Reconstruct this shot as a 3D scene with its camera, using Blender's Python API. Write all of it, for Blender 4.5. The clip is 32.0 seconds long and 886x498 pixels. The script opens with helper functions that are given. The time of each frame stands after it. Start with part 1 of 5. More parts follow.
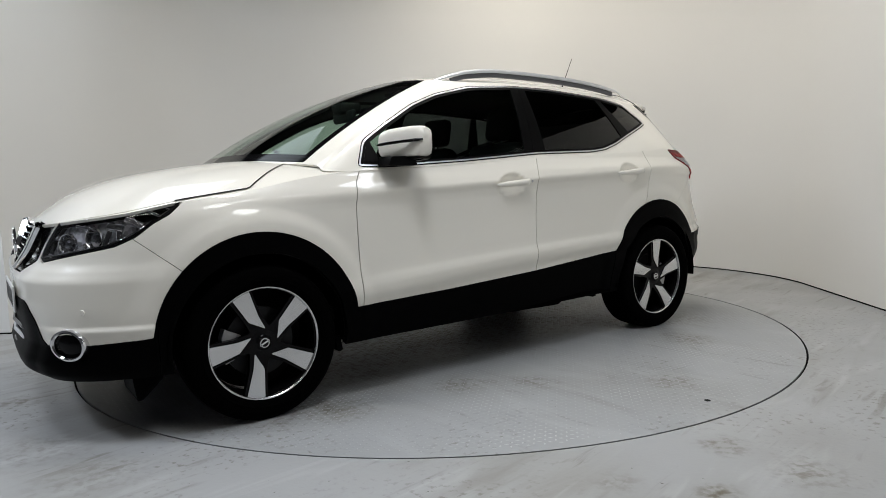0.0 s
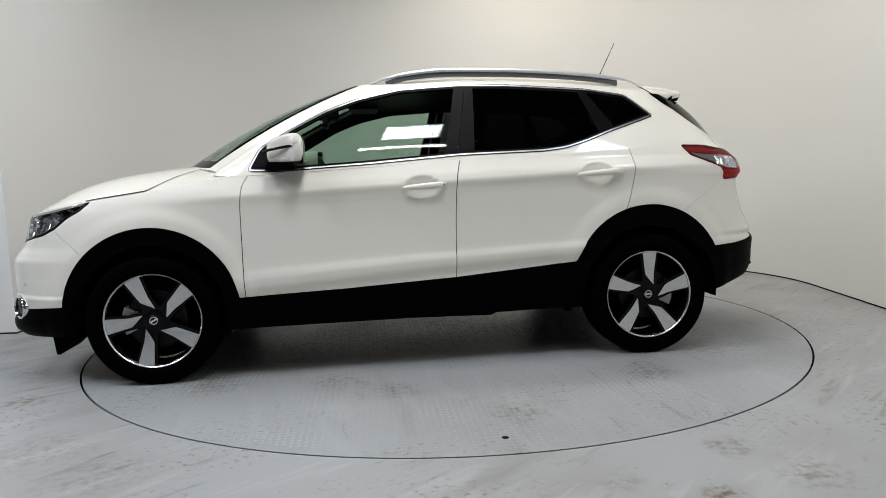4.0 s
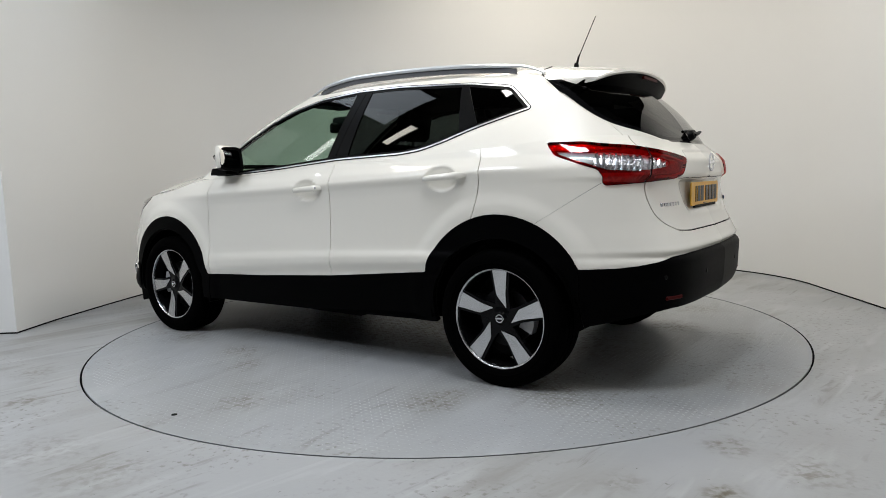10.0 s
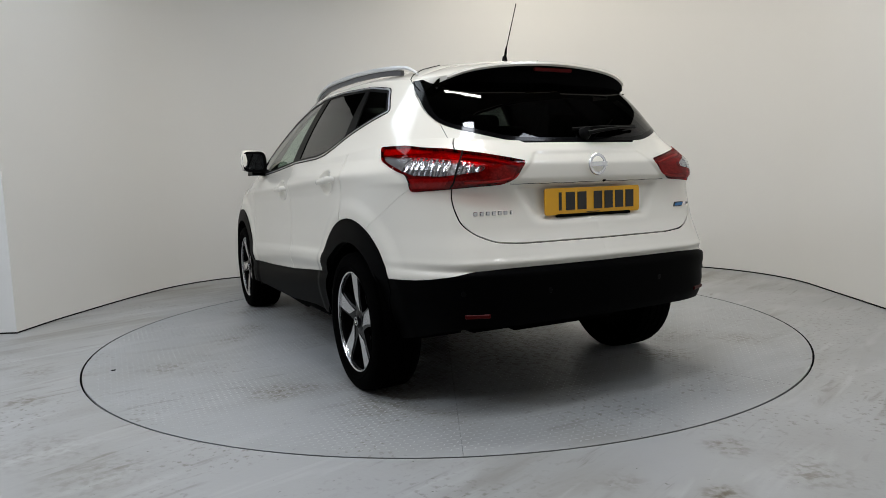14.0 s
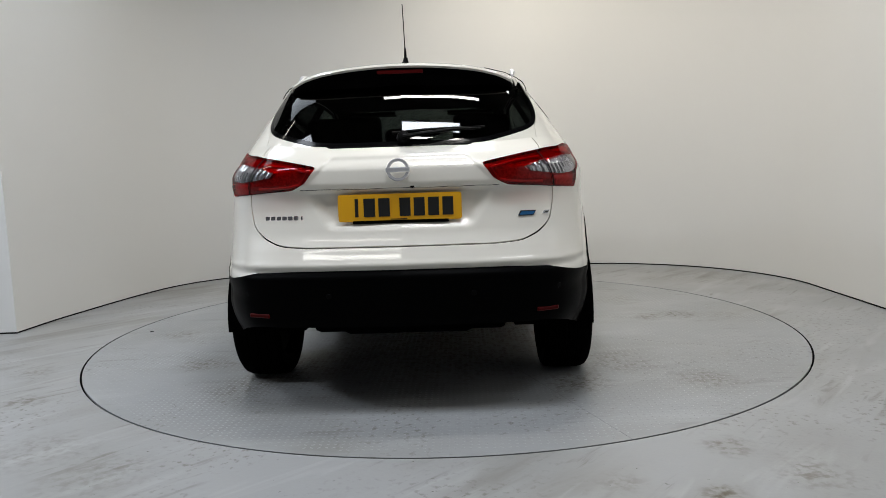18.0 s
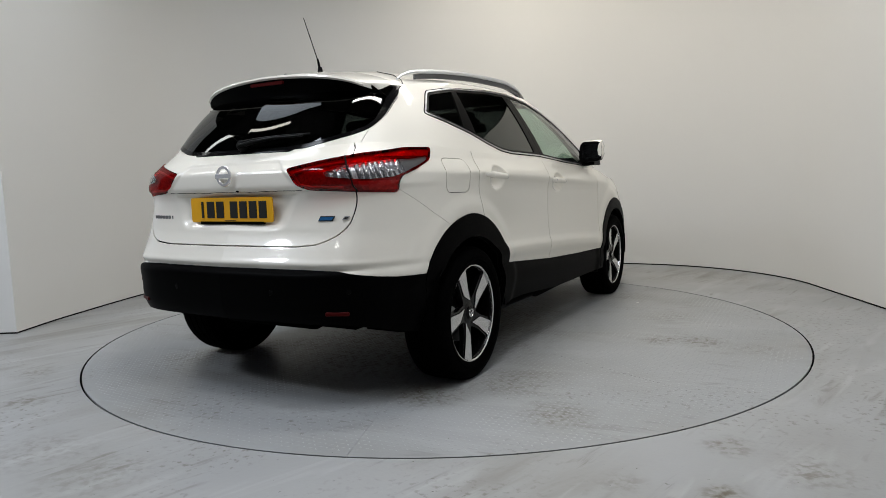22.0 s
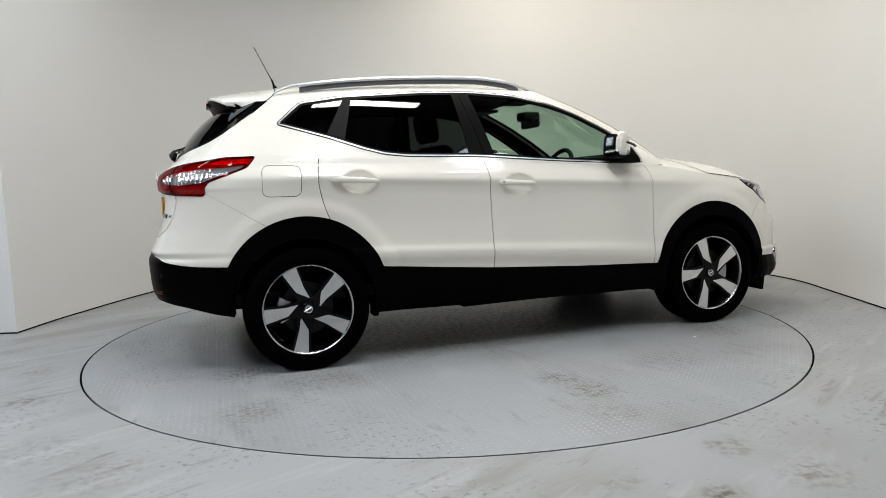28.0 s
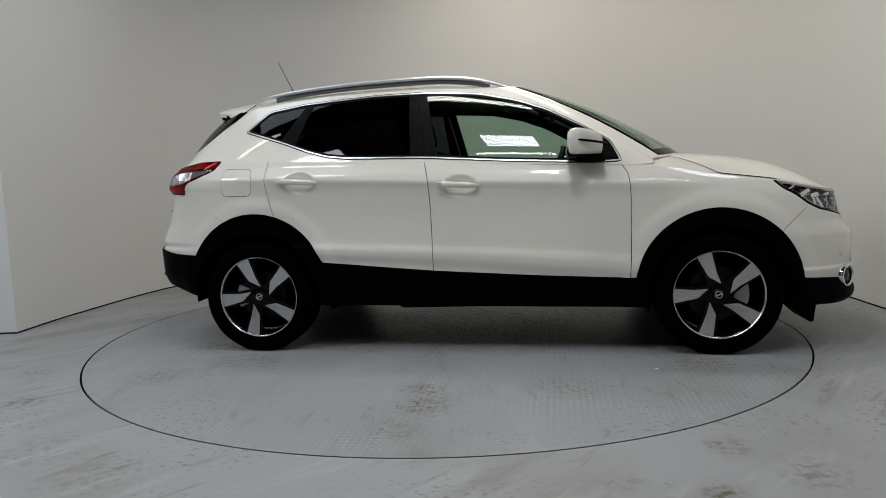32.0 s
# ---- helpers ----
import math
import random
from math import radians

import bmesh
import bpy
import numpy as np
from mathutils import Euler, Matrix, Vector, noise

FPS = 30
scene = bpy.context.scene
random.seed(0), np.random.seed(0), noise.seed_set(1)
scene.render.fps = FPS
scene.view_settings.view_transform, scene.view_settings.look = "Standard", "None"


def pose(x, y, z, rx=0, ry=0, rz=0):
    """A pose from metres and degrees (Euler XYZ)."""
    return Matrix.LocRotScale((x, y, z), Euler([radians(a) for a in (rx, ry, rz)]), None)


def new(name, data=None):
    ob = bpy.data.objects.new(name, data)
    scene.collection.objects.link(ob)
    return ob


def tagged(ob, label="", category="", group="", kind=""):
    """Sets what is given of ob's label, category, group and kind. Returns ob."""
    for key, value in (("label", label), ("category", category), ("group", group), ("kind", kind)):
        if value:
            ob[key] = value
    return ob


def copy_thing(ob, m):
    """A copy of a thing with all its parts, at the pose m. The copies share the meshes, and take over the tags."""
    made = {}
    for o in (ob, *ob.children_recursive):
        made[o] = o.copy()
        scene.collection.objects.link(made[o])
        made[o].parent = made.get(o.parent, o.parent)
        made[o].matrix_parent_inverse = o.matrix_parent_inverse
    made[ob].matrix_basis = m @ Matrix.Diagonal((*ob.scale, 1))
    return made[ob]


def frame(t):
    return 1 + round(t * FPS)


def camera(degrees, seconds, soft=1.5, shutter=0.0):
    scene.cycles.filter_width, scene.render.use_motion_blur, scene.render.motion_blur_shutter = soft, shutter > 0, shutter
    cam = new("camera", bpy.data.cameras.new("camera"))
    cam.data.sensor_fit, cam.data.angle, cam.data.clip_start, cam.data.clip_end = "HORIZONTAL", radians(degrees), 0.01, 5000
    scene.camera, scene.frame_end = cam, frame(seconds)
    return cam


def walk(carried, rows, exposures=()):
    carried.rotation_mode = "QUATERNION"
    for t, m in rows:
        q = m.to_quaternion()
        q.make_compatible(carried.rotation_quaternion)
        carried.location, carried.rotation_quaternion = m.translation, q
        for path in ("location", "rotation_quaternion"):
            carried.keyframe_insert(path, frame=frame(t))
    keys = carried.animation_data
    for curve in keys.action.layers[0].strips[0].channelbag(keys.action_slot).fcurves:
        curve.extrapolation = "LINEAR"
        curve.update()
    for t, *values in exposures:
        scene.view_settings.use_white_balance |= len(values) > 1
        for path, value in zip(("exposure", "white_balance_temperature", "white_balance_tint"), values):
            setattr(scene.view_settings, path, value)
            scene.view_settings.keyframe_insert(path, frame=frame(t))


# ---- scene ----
# One fixed camera on a stand; it settles by a hair just before two seconds.
EYE = (0.0, -4.5727, 1.003)
cam = camera(66.8, 32.0, soft=0.8)
SETTLED = pose(*EYE, 84.0738, 1.8019, -0.1636)
EARLY = pose(*EYE, 84.0619, 1.7622, -0.5459)
walk(cam, [(0.0, EARLY), (0.9, EARLY), (1.8, EARLY), (2.0, SETTLED), (3.0, SETTLED), (16.0, SETTLED), (32.0, SETTLED)],
     [(0, 0.12), (1, 0.11), (2, 0.20), (3, 0.32), (4.5, 0.13), (6, -0.12), (7, -0.08), (8, 0.06), (9, 0.26), (10, 0.24), (12, 0.26), (13, 0.16), (14, 0.08), (17, 0.07), (18, 0.12), (19, 0.10),
      (20, -0.12), (21, -0.16), (22, 0.03), (23, 0.24), (24, 0.36), (25, 0.42), (28, 0.32), (29, 0.18), (30, 0.0), (31, -0.14), (32, -0.36)])

# ---- light ----
world = bpy.data.worlds.new("world")
scene.world = world
world.use_nodes = True
world.node_tree.nodes["Background"].inputs[0].default_value = (0.6, 0.65, 0.7, 1)
world.node_tree.nodes["Background"].inputs[1].default_value = 0.1
CEILING = 3.9


def area_lamp(name, x, y, z, sx, sy, watts, colour, rx=0, ry=0, rz=0):
    data = bpy.data.lights.new(name, "AREA")
    data.shape, data.size, data.size_y, data.energy, data.color = "RECTANGLE", sx, sy, watts, colour
    ob = new(name, data)
    ob.matrix_world = pose(x, y, z, rx, ry, rz)
    return ob


scene.view_settings.exposure = 0.0
LAMPS = (("skylight", 0.14, -2.48, 0.60, 0.42, 34, (0.86, 0.91, 1.0)), ("ceiling_tube", 0.10, -3.0, 0.95, 0.09, 14, (1.0, 0.97, 0.92)), ("ceiling_panel", 0.05, -1.05, 1.35, 0.14, 26, (1.0, 0.97, 0.91)),
         ("skylight", -2.35, -2.5, 0.9, 0.75, 33, (0.84, 0.90, 1.0)), ("skylight", -2.2, 0.1, 1.2, 1.4, 3, (0.86, 0.91, 1.0)), ("ceiling_tube", -2.95, -0.92, 0.95, 0.10, 3, (1.0, 0.96, 0.86)),
         # far-left skylight runs extra bright as flank fill; the right one completes the row
         ("ceiling_tube", -4.6, -0.2, 1.3, 0.12, 4, (0.92, 0.97, 1.0)), ("skylight", -4.8, -2.5, 0.9, 0.75, 105, (0.84, 0.90, 1.0)), ("skylight", 2.5, -2.5, 0.7, 0.6, 14, (0.84, 0.90, 1.0)),
         # warm panel washes the back wall; the second panel is an added overhead fill
         ("ceiling_panel", 1.0, 1.75, 1.6, 0.3, 26, (1.0, 0.92, 0.78)), ("ceiling_panel", 0.85, 0.3, 1.7, 0.4, 30, (1.0, 0.97, 0.92)),
         # added fill high near the camera; the bluish one stands for daylight from right
         ("ceiling_tube", -1.5, -4.6, 1.8, 0.12, 4, (1.0, 0.98, 0.95)), ("ceiling_tube", 1.7, -3.9, 1.8, 0.12, 5, (0.93, 0.96, 1.0)))
for kind, lx, ly, lw, ld, watts, tone in LAMPS:
    area_lamp(kind + "_lamp", lx, ly, CEILING - 0.12, lw, ld, watts, tone)

# ---- materials ----
def material(name, colour, rough=0.5, metal=0.0, coat=0.0, spec=0.5, vary=0.0, scale=6.0, bump=0.0, bump_scale=200.0, second=None, rough_vary=0.0):
    m = bpy.data.materials.new(name)
    m.use_nodes = True
    nt = m.node_tree
    b = nt.nodes["Principled BSDF"]
    b.inputs["Base Color"].default_value = (*colour, 1)
    b.inputs["Roughness"].default_value = rough
    b.inputs["Metallic"].default_value = metal
    b.inputs["Coat Weight"].default_value = coat
    b.inputs["Coat Roughness"].default_value = 0.03
    b.inputs["Specular IOR Level"].default_value = spec
    tc = nt.nodes.new("ShaderNodeTexCoord")
    if vary > 0 or rough_vary > 0:
        n = nt.nodes.new("ShaderNodeTexNoise")
        n.inputs["Scale"].default_value, n.inputs["Detail"].default_value = scale, 6
        nt.links.new(tc.outputs["Object"], n.inputs["Vector"])
        if vary > 0:
            ramp = nt.nodes.new("ShaderNodeMix")
            ramp.data_type = "RGBA"
            ramp.inputs[6].default_value = (*(second or [c * (1 - vary) for c in colour]), 1)
            ramp.inputs[7].default_value = (*colour, 1)
            nt.links.new(n.outputs["Fac"], ramp.inputs[0])
            nt.links.new(ramp.outputs[2], b.inputs["Base Color"])
        if rough_vary > 0:
            mr = nt.nodes.new("ShaderNodeMapRange")
            mr.inputs[3].default_value, mr.inputs[4].default_value = rough - rough_vary, rough + rough_vary
            nt.links.new(n.outputs["Fac"], mr.inputs[0])
            nt.links.new(mr.outputs[0], b.inputs["Roughness"])
    if bump > 0:
        n2 = nt.nodes.new("ShaderNodeTexNoise")
        n2.inputs["Scale"].default_value, n2.inputs["Detail"].default_value = bump_scale, 4
        nt.links.new(tc.outputs["Object"], n2.inputs["Vector"])
        bp = nt.nodes.new("ShaderNodeBump")
        bp.inputs["Strength"].default_value, bp.inputs["Distance"].default_value = bump, 0.002
        nt.links.new(n2.outputs["Fac"], bp.inputs["Height"])
        nt.links.new(bp.outputs[0], b.inputs["Normal"])
    return m


def glass_material(name, tint, clear, rough=0.0, ior=1.58, graze=0.9):
    """Thin tinted pane: part lets light through, the rest mirrors by Fresnel."""
    m = bpy.data.materials.new(name)
    m.use_nodes = True
    nt = m.node_tree
    nt.nodes.remove(nt.nodes["Principled BSDF"])
    out = nt.nodes["Material Output"]
    tr, gl, mix, lw, power, scale = (nt.nodes.new("ShaderNode" + k) for k in ("BsdfTransparent", "BsdfGlossy", "MixShader", "LayerWeight", "Math", "MapRange"))
    tr.inputs[0].default_value = (*[c * clear for c in tint], 1)
    gl.inputs["Roughness"].default_value = rough
    gl.inputs["Color"].default_value = (1, 1, 1, 1)
    lw.inputs[0].default_value = 0.5
    power.operation = "POWER"
    power.inputs[1].default_value = 5.0
    scale.inputs[3].default_value, scale.inputs[4].default_value = ((ior - 1) / (ior + 1)) ** 2, graze
    nt.links.new(lw.outputs["Facing"], power.inputs[0])
    nt.links.new(power.outputs[0], scale.inputs[0])
    nt.links.new(scale.outputs[0], mix.inputs[0])
    nt.links.new(tr.outputs[0], mix.inputs[1])
    nt.links.new(gl.outputs[0], mix.inputs[2])
    nt.links.new(mix.outputs[0], out.inputs[0])
    return m


def glow(name, colour, strength):
    m = bpy.data.materials.new(name)
    m.use_nodes = True
    b = m.node_tree.nodes["Principled BSDF"]
    b.inputs["Base Color"].default_value = (*colour, 1)
    b.inputs["Emission Color"].default_value = (*colour, 1)
    b.inputs["Emission Strength"].default_value = strength
    return m


M_PAINT = material("pearl_white_paint", (0.815, 0.782, 0.70), 0.34, 0.0, 1.0, 0.4, 0.02, 900.0)
M_PLASTIC = material("black_plastic", (0.0010, 0.0010, 0.0011), 0.42, bump=0.08, bump_scale=900, spec=0.018)
M_TRIM = material("satin_black_trim", (0.0015, 0.0015, 0.0016), 0.4, spec=0.06)
M_SHUT = material("dark_shut_line", (0.004, 0.004, 0.004), 0.9, spec=0.1)
M_CHROME = material("bright_chrome", (0.75, 0.75, 0.76), 0.08, 1.0)
M_SILVER = material("satin_silver", (0.70, 0.71, 0.72), 0.36, 0.55)
M_DIAMOND = material("diamond_cut_alloy", (0.72, 0.72, 0.73), 0.26, 1.0, vary=0.06, scale=60)
M_GLOSSBLACK = material("gloss_black_alloy", (0.003, 0.003, 0.0033), 0.12, 0.0, 0.0, 0.12)
M_TYRE = material("tyre_rubber", (0.0011, 0.0011, 0.0011), 0.7, bump=0.3, bump_scale=300, spec=0.008)
M_REDLENS = glass_material("red_lens", (0.64, 0.008, 0.010), 0.97, ior=1.4, graze=0.3)
M_DARKRED = material("dark_red_lens", (0.05, 0.003, 0.003), 0.4, spec=0.06)
M_CLEARLENS = glass_material("clear_lens", (0.97, 0.97, 0.98), 0.96, ior=1.3, graze=0.3)
M_CLEARGLASS = glass_material("pale_green_glass", (0.74, 0.90, 0.80), 0.76, ior=1.38)
M_PRIVACY = glass_material("privacy_glass", (0.5, 0.52, 0.53), 0.085, ior=1.36)
M_LAMPGLASS = glass_material("lamp_glass", (0.98, 0.98, 1.0), 0.97, ior=1.4)


def facets(name, bright, dark, size, depth):
    """Pressed reflector: small tilted cells of bare metal between darker ones."""
    m = material(name, bright, 0.16, 0.3)
    nt = m.node_tree
    b = nt.nodes["Principled BSDF"]
    tc = nt.nodes.new("ShaderNodeTexCoord")
    vor, bump, mix = (nt.nodes.new("ShaderNode" + k) for k in ("TexVoronoi", "Bump", "Mix"))
    vor.inputs["Scale"].default_value = size
    bump.inputs["Strength"].default_value, bump.inputs["Distance"].default_value = 1.0, depth
    mix.data_type = "RGBA"
    mix.inputs[6].default_value, mix.inputs[7].default_value = (*bright, 1), (*dark, 1)
    nt.links.new(tc.outputs["Object"], vor.inputs["Vector"])
    nt.links.new(vor.outputs["Distance"], bump.inputs["Height"])
    nt.links.new(bump.outputs[0], b.inputs["Normal"])
    sep = nt.nodes.new("ShaderNodeSeparateColor")
    nt.links.new(vor.outputs["Color"], sep.inputs[0])
    nt.links.new(sep.outputs[0], mix.inputs[0])
    nt.links.new(mix.outputs[2], b.inputs["Base Color"])
    return m


M_FACETS = facets("tail_lamp_reflector", (0.9, 0.9, 0.91), (0.62, 0.62, 0.63), 55.0, 0.003)
M_WINDOWTRIM = material("satin_chrome_trim", (0.7, 0.7, 0.71), 0.33, 1.0)
M_LAMPBLACK = material("black_lamp_housing", (0.012, 0.012, 0.013), 0.3, vary=0.3, scale=25)
M_DISCSTEEL = material("dull_disc_steel", (0.022, 0.022, 0.023), 0.45, 0.9, vary=0.3, scale=50)
M_MIRROR = material("mirror_glass", (0.45, 0.46, 0.48), 0.02, 1.0)
M_INTERIOR = material("charcoal_cabin_plastic", (0.008, 0.008, 0.0085), 0.6, vary=0.3, scale=40, spec=0.2)
M_FABRIC = material("black_seat_cloth", (0.006, 0.006, 0.0065), 0.9, vary=0.35, scale=120, bump=0.4, bump_scale=700, spec=0.2)
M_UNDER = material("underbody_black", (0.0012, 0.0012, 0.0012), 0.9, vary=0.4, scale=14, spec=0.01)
M_CAST = material("grey_cast_metal", (0.5, 0.5, 0.5), 0.4, 0.25, vary=0.3, scale=50)
M_PLATE = material("yellow_plate", (0.80, 0.40, 0.010), 0.35, vary=0.05, scale=80)
M_INK = material("black_ink", (0.01, 0.01, 0.01), 0.4)
M_BLUE = material("blue_badge", (0.03, 0.16, 0.38), 0.25, 0.3)
M_WALL = material("off_white_wall", (0.72, 0.712, 0.688), 0.75, vary=0.03, scale=1.1, bump=0.08, bump_scale=60, spec=0.2)
M_CEIL = material("dark_roof_boards", (0.05, 0.05, 0.05), 0.9, vary=0.2, scale=2)
M_UNSEEN_WALL = material("dark_unseen_wall", (0.13, 0.13, 0.132), 0.85, vary=0.2, scale=3)
M_GAP = material("black_joint", (0.006, 0.006, 0.006), 0.9, spec=0.1)
M_SKY = glow("skylight_glow", (0.80, 0.90, 1.0), 2.0)
M_TUBE = glow("tube_glow", (1.0, 0.96, 0.88), 4.0)


def ground_material(name, colour, stains_and_shade, streak):
    """Worn floor paint: broad cloudy wear, fine scuffs, scraped streaks, muddy prints at known places, and painted
    under-car shade.
    """
    m = material(name, colour, 0.34, spec=0.22)
    nt = m.node_tree
    b = nt.nodes["Principled BSDF"]
    tc = nt.nodes.new("ShaderNodeTexCoord")

    def noise_node(scale, detail, vec=None, distort=0.0):
        n = nt.nodes.new("ShaderNodeTexNoise")
        n.inputs["Scale"].default_value, n.inputs["Detail"].default_value, n.inputs["Distortion"].default_value = scale, detail, distort
        nt.links.new(vec or tc.outputs["Object"], n.inputs["Vector"])
        return n.outputs["Fac"]

    def ramp(fac, lo, hi):
        r = nt.nodes.new("ShaderNodeMapRange")
        r.interpolation_type = "SMOOTHSTEP"
        r.inputs[1].default_value, r.inputs[2].default_value = lo, hi
        nt.links.new(fac, r.inputs[0])
        return r.outputs[0]

    def math_node(op, a, c):
        n = nt.nodes.new("ShaderNodeMath")
        n.operation = op
        for i, q in enumerate((a, c)):
            if isinstance(q, (int, float)):
                n.inputs[i].default_value = q
            else:
                nt.links.new(q, n.inputs[i])
        return n.outputs[0]

    def blend(base, fac, tone):
        x = nt.nodes.new("ShaderNodeMix")
        x.data_type = "RGBA"
        nt.links.new(fac, x.inputs[0])
        if isinstance(base, tuple):
            x.inputs[6].default_value = (*base, 1)
        else:
            nt.links.new(base, x.inputs[6])
        x.inputs[7].default_value = (*tone, 1)
        return x.outputs[2]

    col = blend(colour, math_node("MULTIPLY", ramp(noise_node(0.9, 8), 0.38, 0.70), 0.8), tuple(c * k for c, k in zip(colour, (0.84, 0.82, 0.775))))
    mp = nt.nodes.new("ShaderNodeMapping")
    mp.vector_type = "TEXTURE"
    mp.inputs["Scale"].default_value, mp.inputs["Rotation"].default_value = streak[0], (0, 0, radians(streak[1]))
    nt.links.new(tc.outputs["Object"], mp.inputs["Vector"])
    patch = ramp(noise_node(0.8, 4), 0.40, 0.60)
    streaks = math_node("MULTIPLY", ramp(noise_node(2.0, 8, mp.outputs[0], 0.5), 0.50, 0.68), patch)
    col = blend(col, math_node("MULTIPLY", streaks, 0.75 * streak[2]), tuple(c * k for c, k in zip(colour, (0.62, 0.585, 0.52))))
    fine = math_node("MULTIPLY", ramp(noise_node(7.0, 8, mp.outputs[0], 0.8), 0.56, 0.70), ramp(noise_node(1.9, 4), 0.44, 0.60))
    col = blend(col, math_node("MULTIPLY", fine, 0.78 * streak[2]), tuple(c * k for c, k in zip(colour, (0.55, 0.52, 0.46))))
    pale = math_node("MULTIPLY", ramp(noise_node(3.4, 8, mp.outputs[0], 0.6), 0.52, 0.74), 0.55 * streak[2])
    col = blend(col, pale, tuple(min(0.8, c * 1.28) for c in colour))
    scuff = math_node("MULTIPLY", ramp(noise_node(34, 9), 0.54, 0.70), ramp(noise_node(1.3, 6, None, 0.5), 0.45, 0.66))
    col = blend(col, math_node("MULTIPLY", scuff, 0.68), (0.13, 0.118, 0.092))
    specks = math_node("MULTIPLY", ramp(noise_node(42, 2), 0.72, 0.77), ramp(noise_node(2.1, 3), 0.44, 0.56))
    col = blend(col, math_node("MULTIPLY", specks, 0.8), (0.07, 0.06, 0.045))
    prints = noise_node(27, 12, None, 0.25)
    # muddy patches; the broad ones also put under-car shade into the colour
    for x, y, r, strength in stains_and_shade:
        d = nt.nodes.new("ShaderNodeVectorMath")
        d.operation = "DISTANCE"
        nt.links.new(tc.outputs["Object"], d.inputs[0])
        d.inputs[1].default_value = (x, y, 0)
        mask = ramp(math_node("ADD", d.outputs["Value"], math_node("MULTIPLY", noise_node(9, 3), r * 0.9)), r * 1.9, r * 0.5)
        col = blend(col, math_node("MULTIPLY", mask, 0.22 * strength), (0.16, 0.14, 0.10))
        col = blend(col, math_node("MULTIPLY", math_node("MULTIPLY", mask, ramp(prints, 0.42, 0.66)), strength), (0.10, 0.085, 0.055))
    nt.links.new(col, b.inputs["Base Color"])
    rough = nt.nodes.new("ShaderNodeMapRange")
    rough.inputs[3].default_value, rough.inputs[4].default_value = 0.22, 0.52
    nt.links.new(noise_node(2.4, 7), rough.inputs[0])
    nt.links.new(rough.outputs[0], b.inputs["Roughness"])
    bp = nt.nodes.new("ShaderNodeBump")
    bp.inputs["Strength"].default_value, bp.inputs["Distance"].default_value = 0.12, 0.004
    nt.links.new(noise_node(55, 5), bp.inputs["Height"])
    nt.links.new(bp.outputs[0], b.inputs["Normal"])
    return m


M_FLOOR = ground_material("grey_floor_paint", (0.335, 0.342, 0.345), [(-2.06, -1.42, 0.10, 0.8), (-2.3, -0.9, 0.12, 0.5), (-1.6, -2.05, 0.2, 0.35), (-1.25, -2.3, 0.2, 0.3), (1.02, -2.21, 0.09, 0.7),
                          (1.2, -2.45, 0.12, 0.6), (0.85, -2.57, 0.07, 0.9), (0.56, -2.47, 0.08, 0.4)], ((2.6, 0.42, 1.0), 46, 1.0))
# the wide entries near the centre paint the car's shade over the dirt
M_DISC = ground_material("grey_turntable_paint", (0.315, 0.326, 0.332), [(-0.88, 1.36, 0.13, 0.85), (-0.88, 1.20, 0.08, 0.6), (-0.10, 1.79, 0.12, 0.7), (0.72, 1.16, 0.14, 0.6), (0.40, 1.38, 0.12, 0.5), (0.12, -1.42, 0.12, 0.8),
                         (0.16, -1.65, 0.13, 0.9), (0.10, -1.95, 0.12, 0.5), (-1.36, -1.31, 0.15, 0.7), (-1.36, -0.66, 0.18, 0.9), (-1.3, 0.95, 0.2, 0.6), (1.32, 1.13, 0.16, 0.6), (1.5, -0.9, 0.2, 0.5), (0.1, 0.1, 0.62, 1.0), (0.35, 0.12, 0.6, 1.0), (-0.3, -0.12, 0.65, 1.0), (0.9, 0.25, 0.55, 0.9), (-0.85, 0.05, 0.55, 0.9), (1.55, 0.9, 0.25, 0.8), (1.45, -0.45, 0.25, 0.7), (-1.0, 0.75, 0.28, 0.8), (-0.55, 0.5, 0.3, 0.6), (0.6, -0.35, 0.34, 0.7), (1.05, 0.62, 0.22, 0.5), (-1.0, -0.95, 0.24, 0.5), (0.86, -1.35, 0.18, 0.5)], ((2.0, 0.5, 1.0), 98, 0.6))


def worn_tread():
    """Lozenge tops: bare paint, rubbed pale in patches."""
    m = material("worn_tread_paint", (0.335, 0.348, 0.355), 0.3)
    nt = m.node_tree
    tc, n, r, x = (nt.nodes.new("ShaderNode" + k) for k in ("TexCoord", "TexNoise", "MapRange", "Mix"))
    n.inputs["Scale"].default_value, n.inputs["Detail"].default_value = 1.6, 5
    r.inputs[1].default_value, r.inputs[2].default_value = 0.52, 0.68
    x.data_type = "RGBA"
    x.inputs[6].default_value, x.inputs[7].default_value = (0.31, 0.32, 0.326, 1), (0.43, 0.44, 0.445, 1)
    nt.links.new(tc.outputs["Object"], n.inputs["Vector"])
    nt.links.new(n.outputs["Fac"], r.inputs[0])
    nt.links.new(r.outputs[0], x.inputs[0])
    nt.links.new(x.outputs[2], nt.nodes["Principled BSDF"].inputs["Base Color"])
    return m


M_TREAD = worn_tread()
M_LAMPGREY = facets("dark_lamp_reflector", (0.62, 0.62, 0.63), (0.30, 0.30, 0.30), 130.0, 0.001)
M_HEADBOWL = facets("silver_lamp_bowl", (0.78, 0.78, 0.79), (0.16, 0.16, 0.16), 60.0, 0.001)
M_INSET = material("smoky_inset", (0.09, 0.09, 0.09), 0.3, vary=0.1, scale=30)
M_FLUTE = material("fluted_chrome", (0.52, 0.52, 0.53), 0.22, 0.9)
M_LAMPGUIDE = material("milky_light_guide", (0.6, 0.6, 0.6), 0.3)
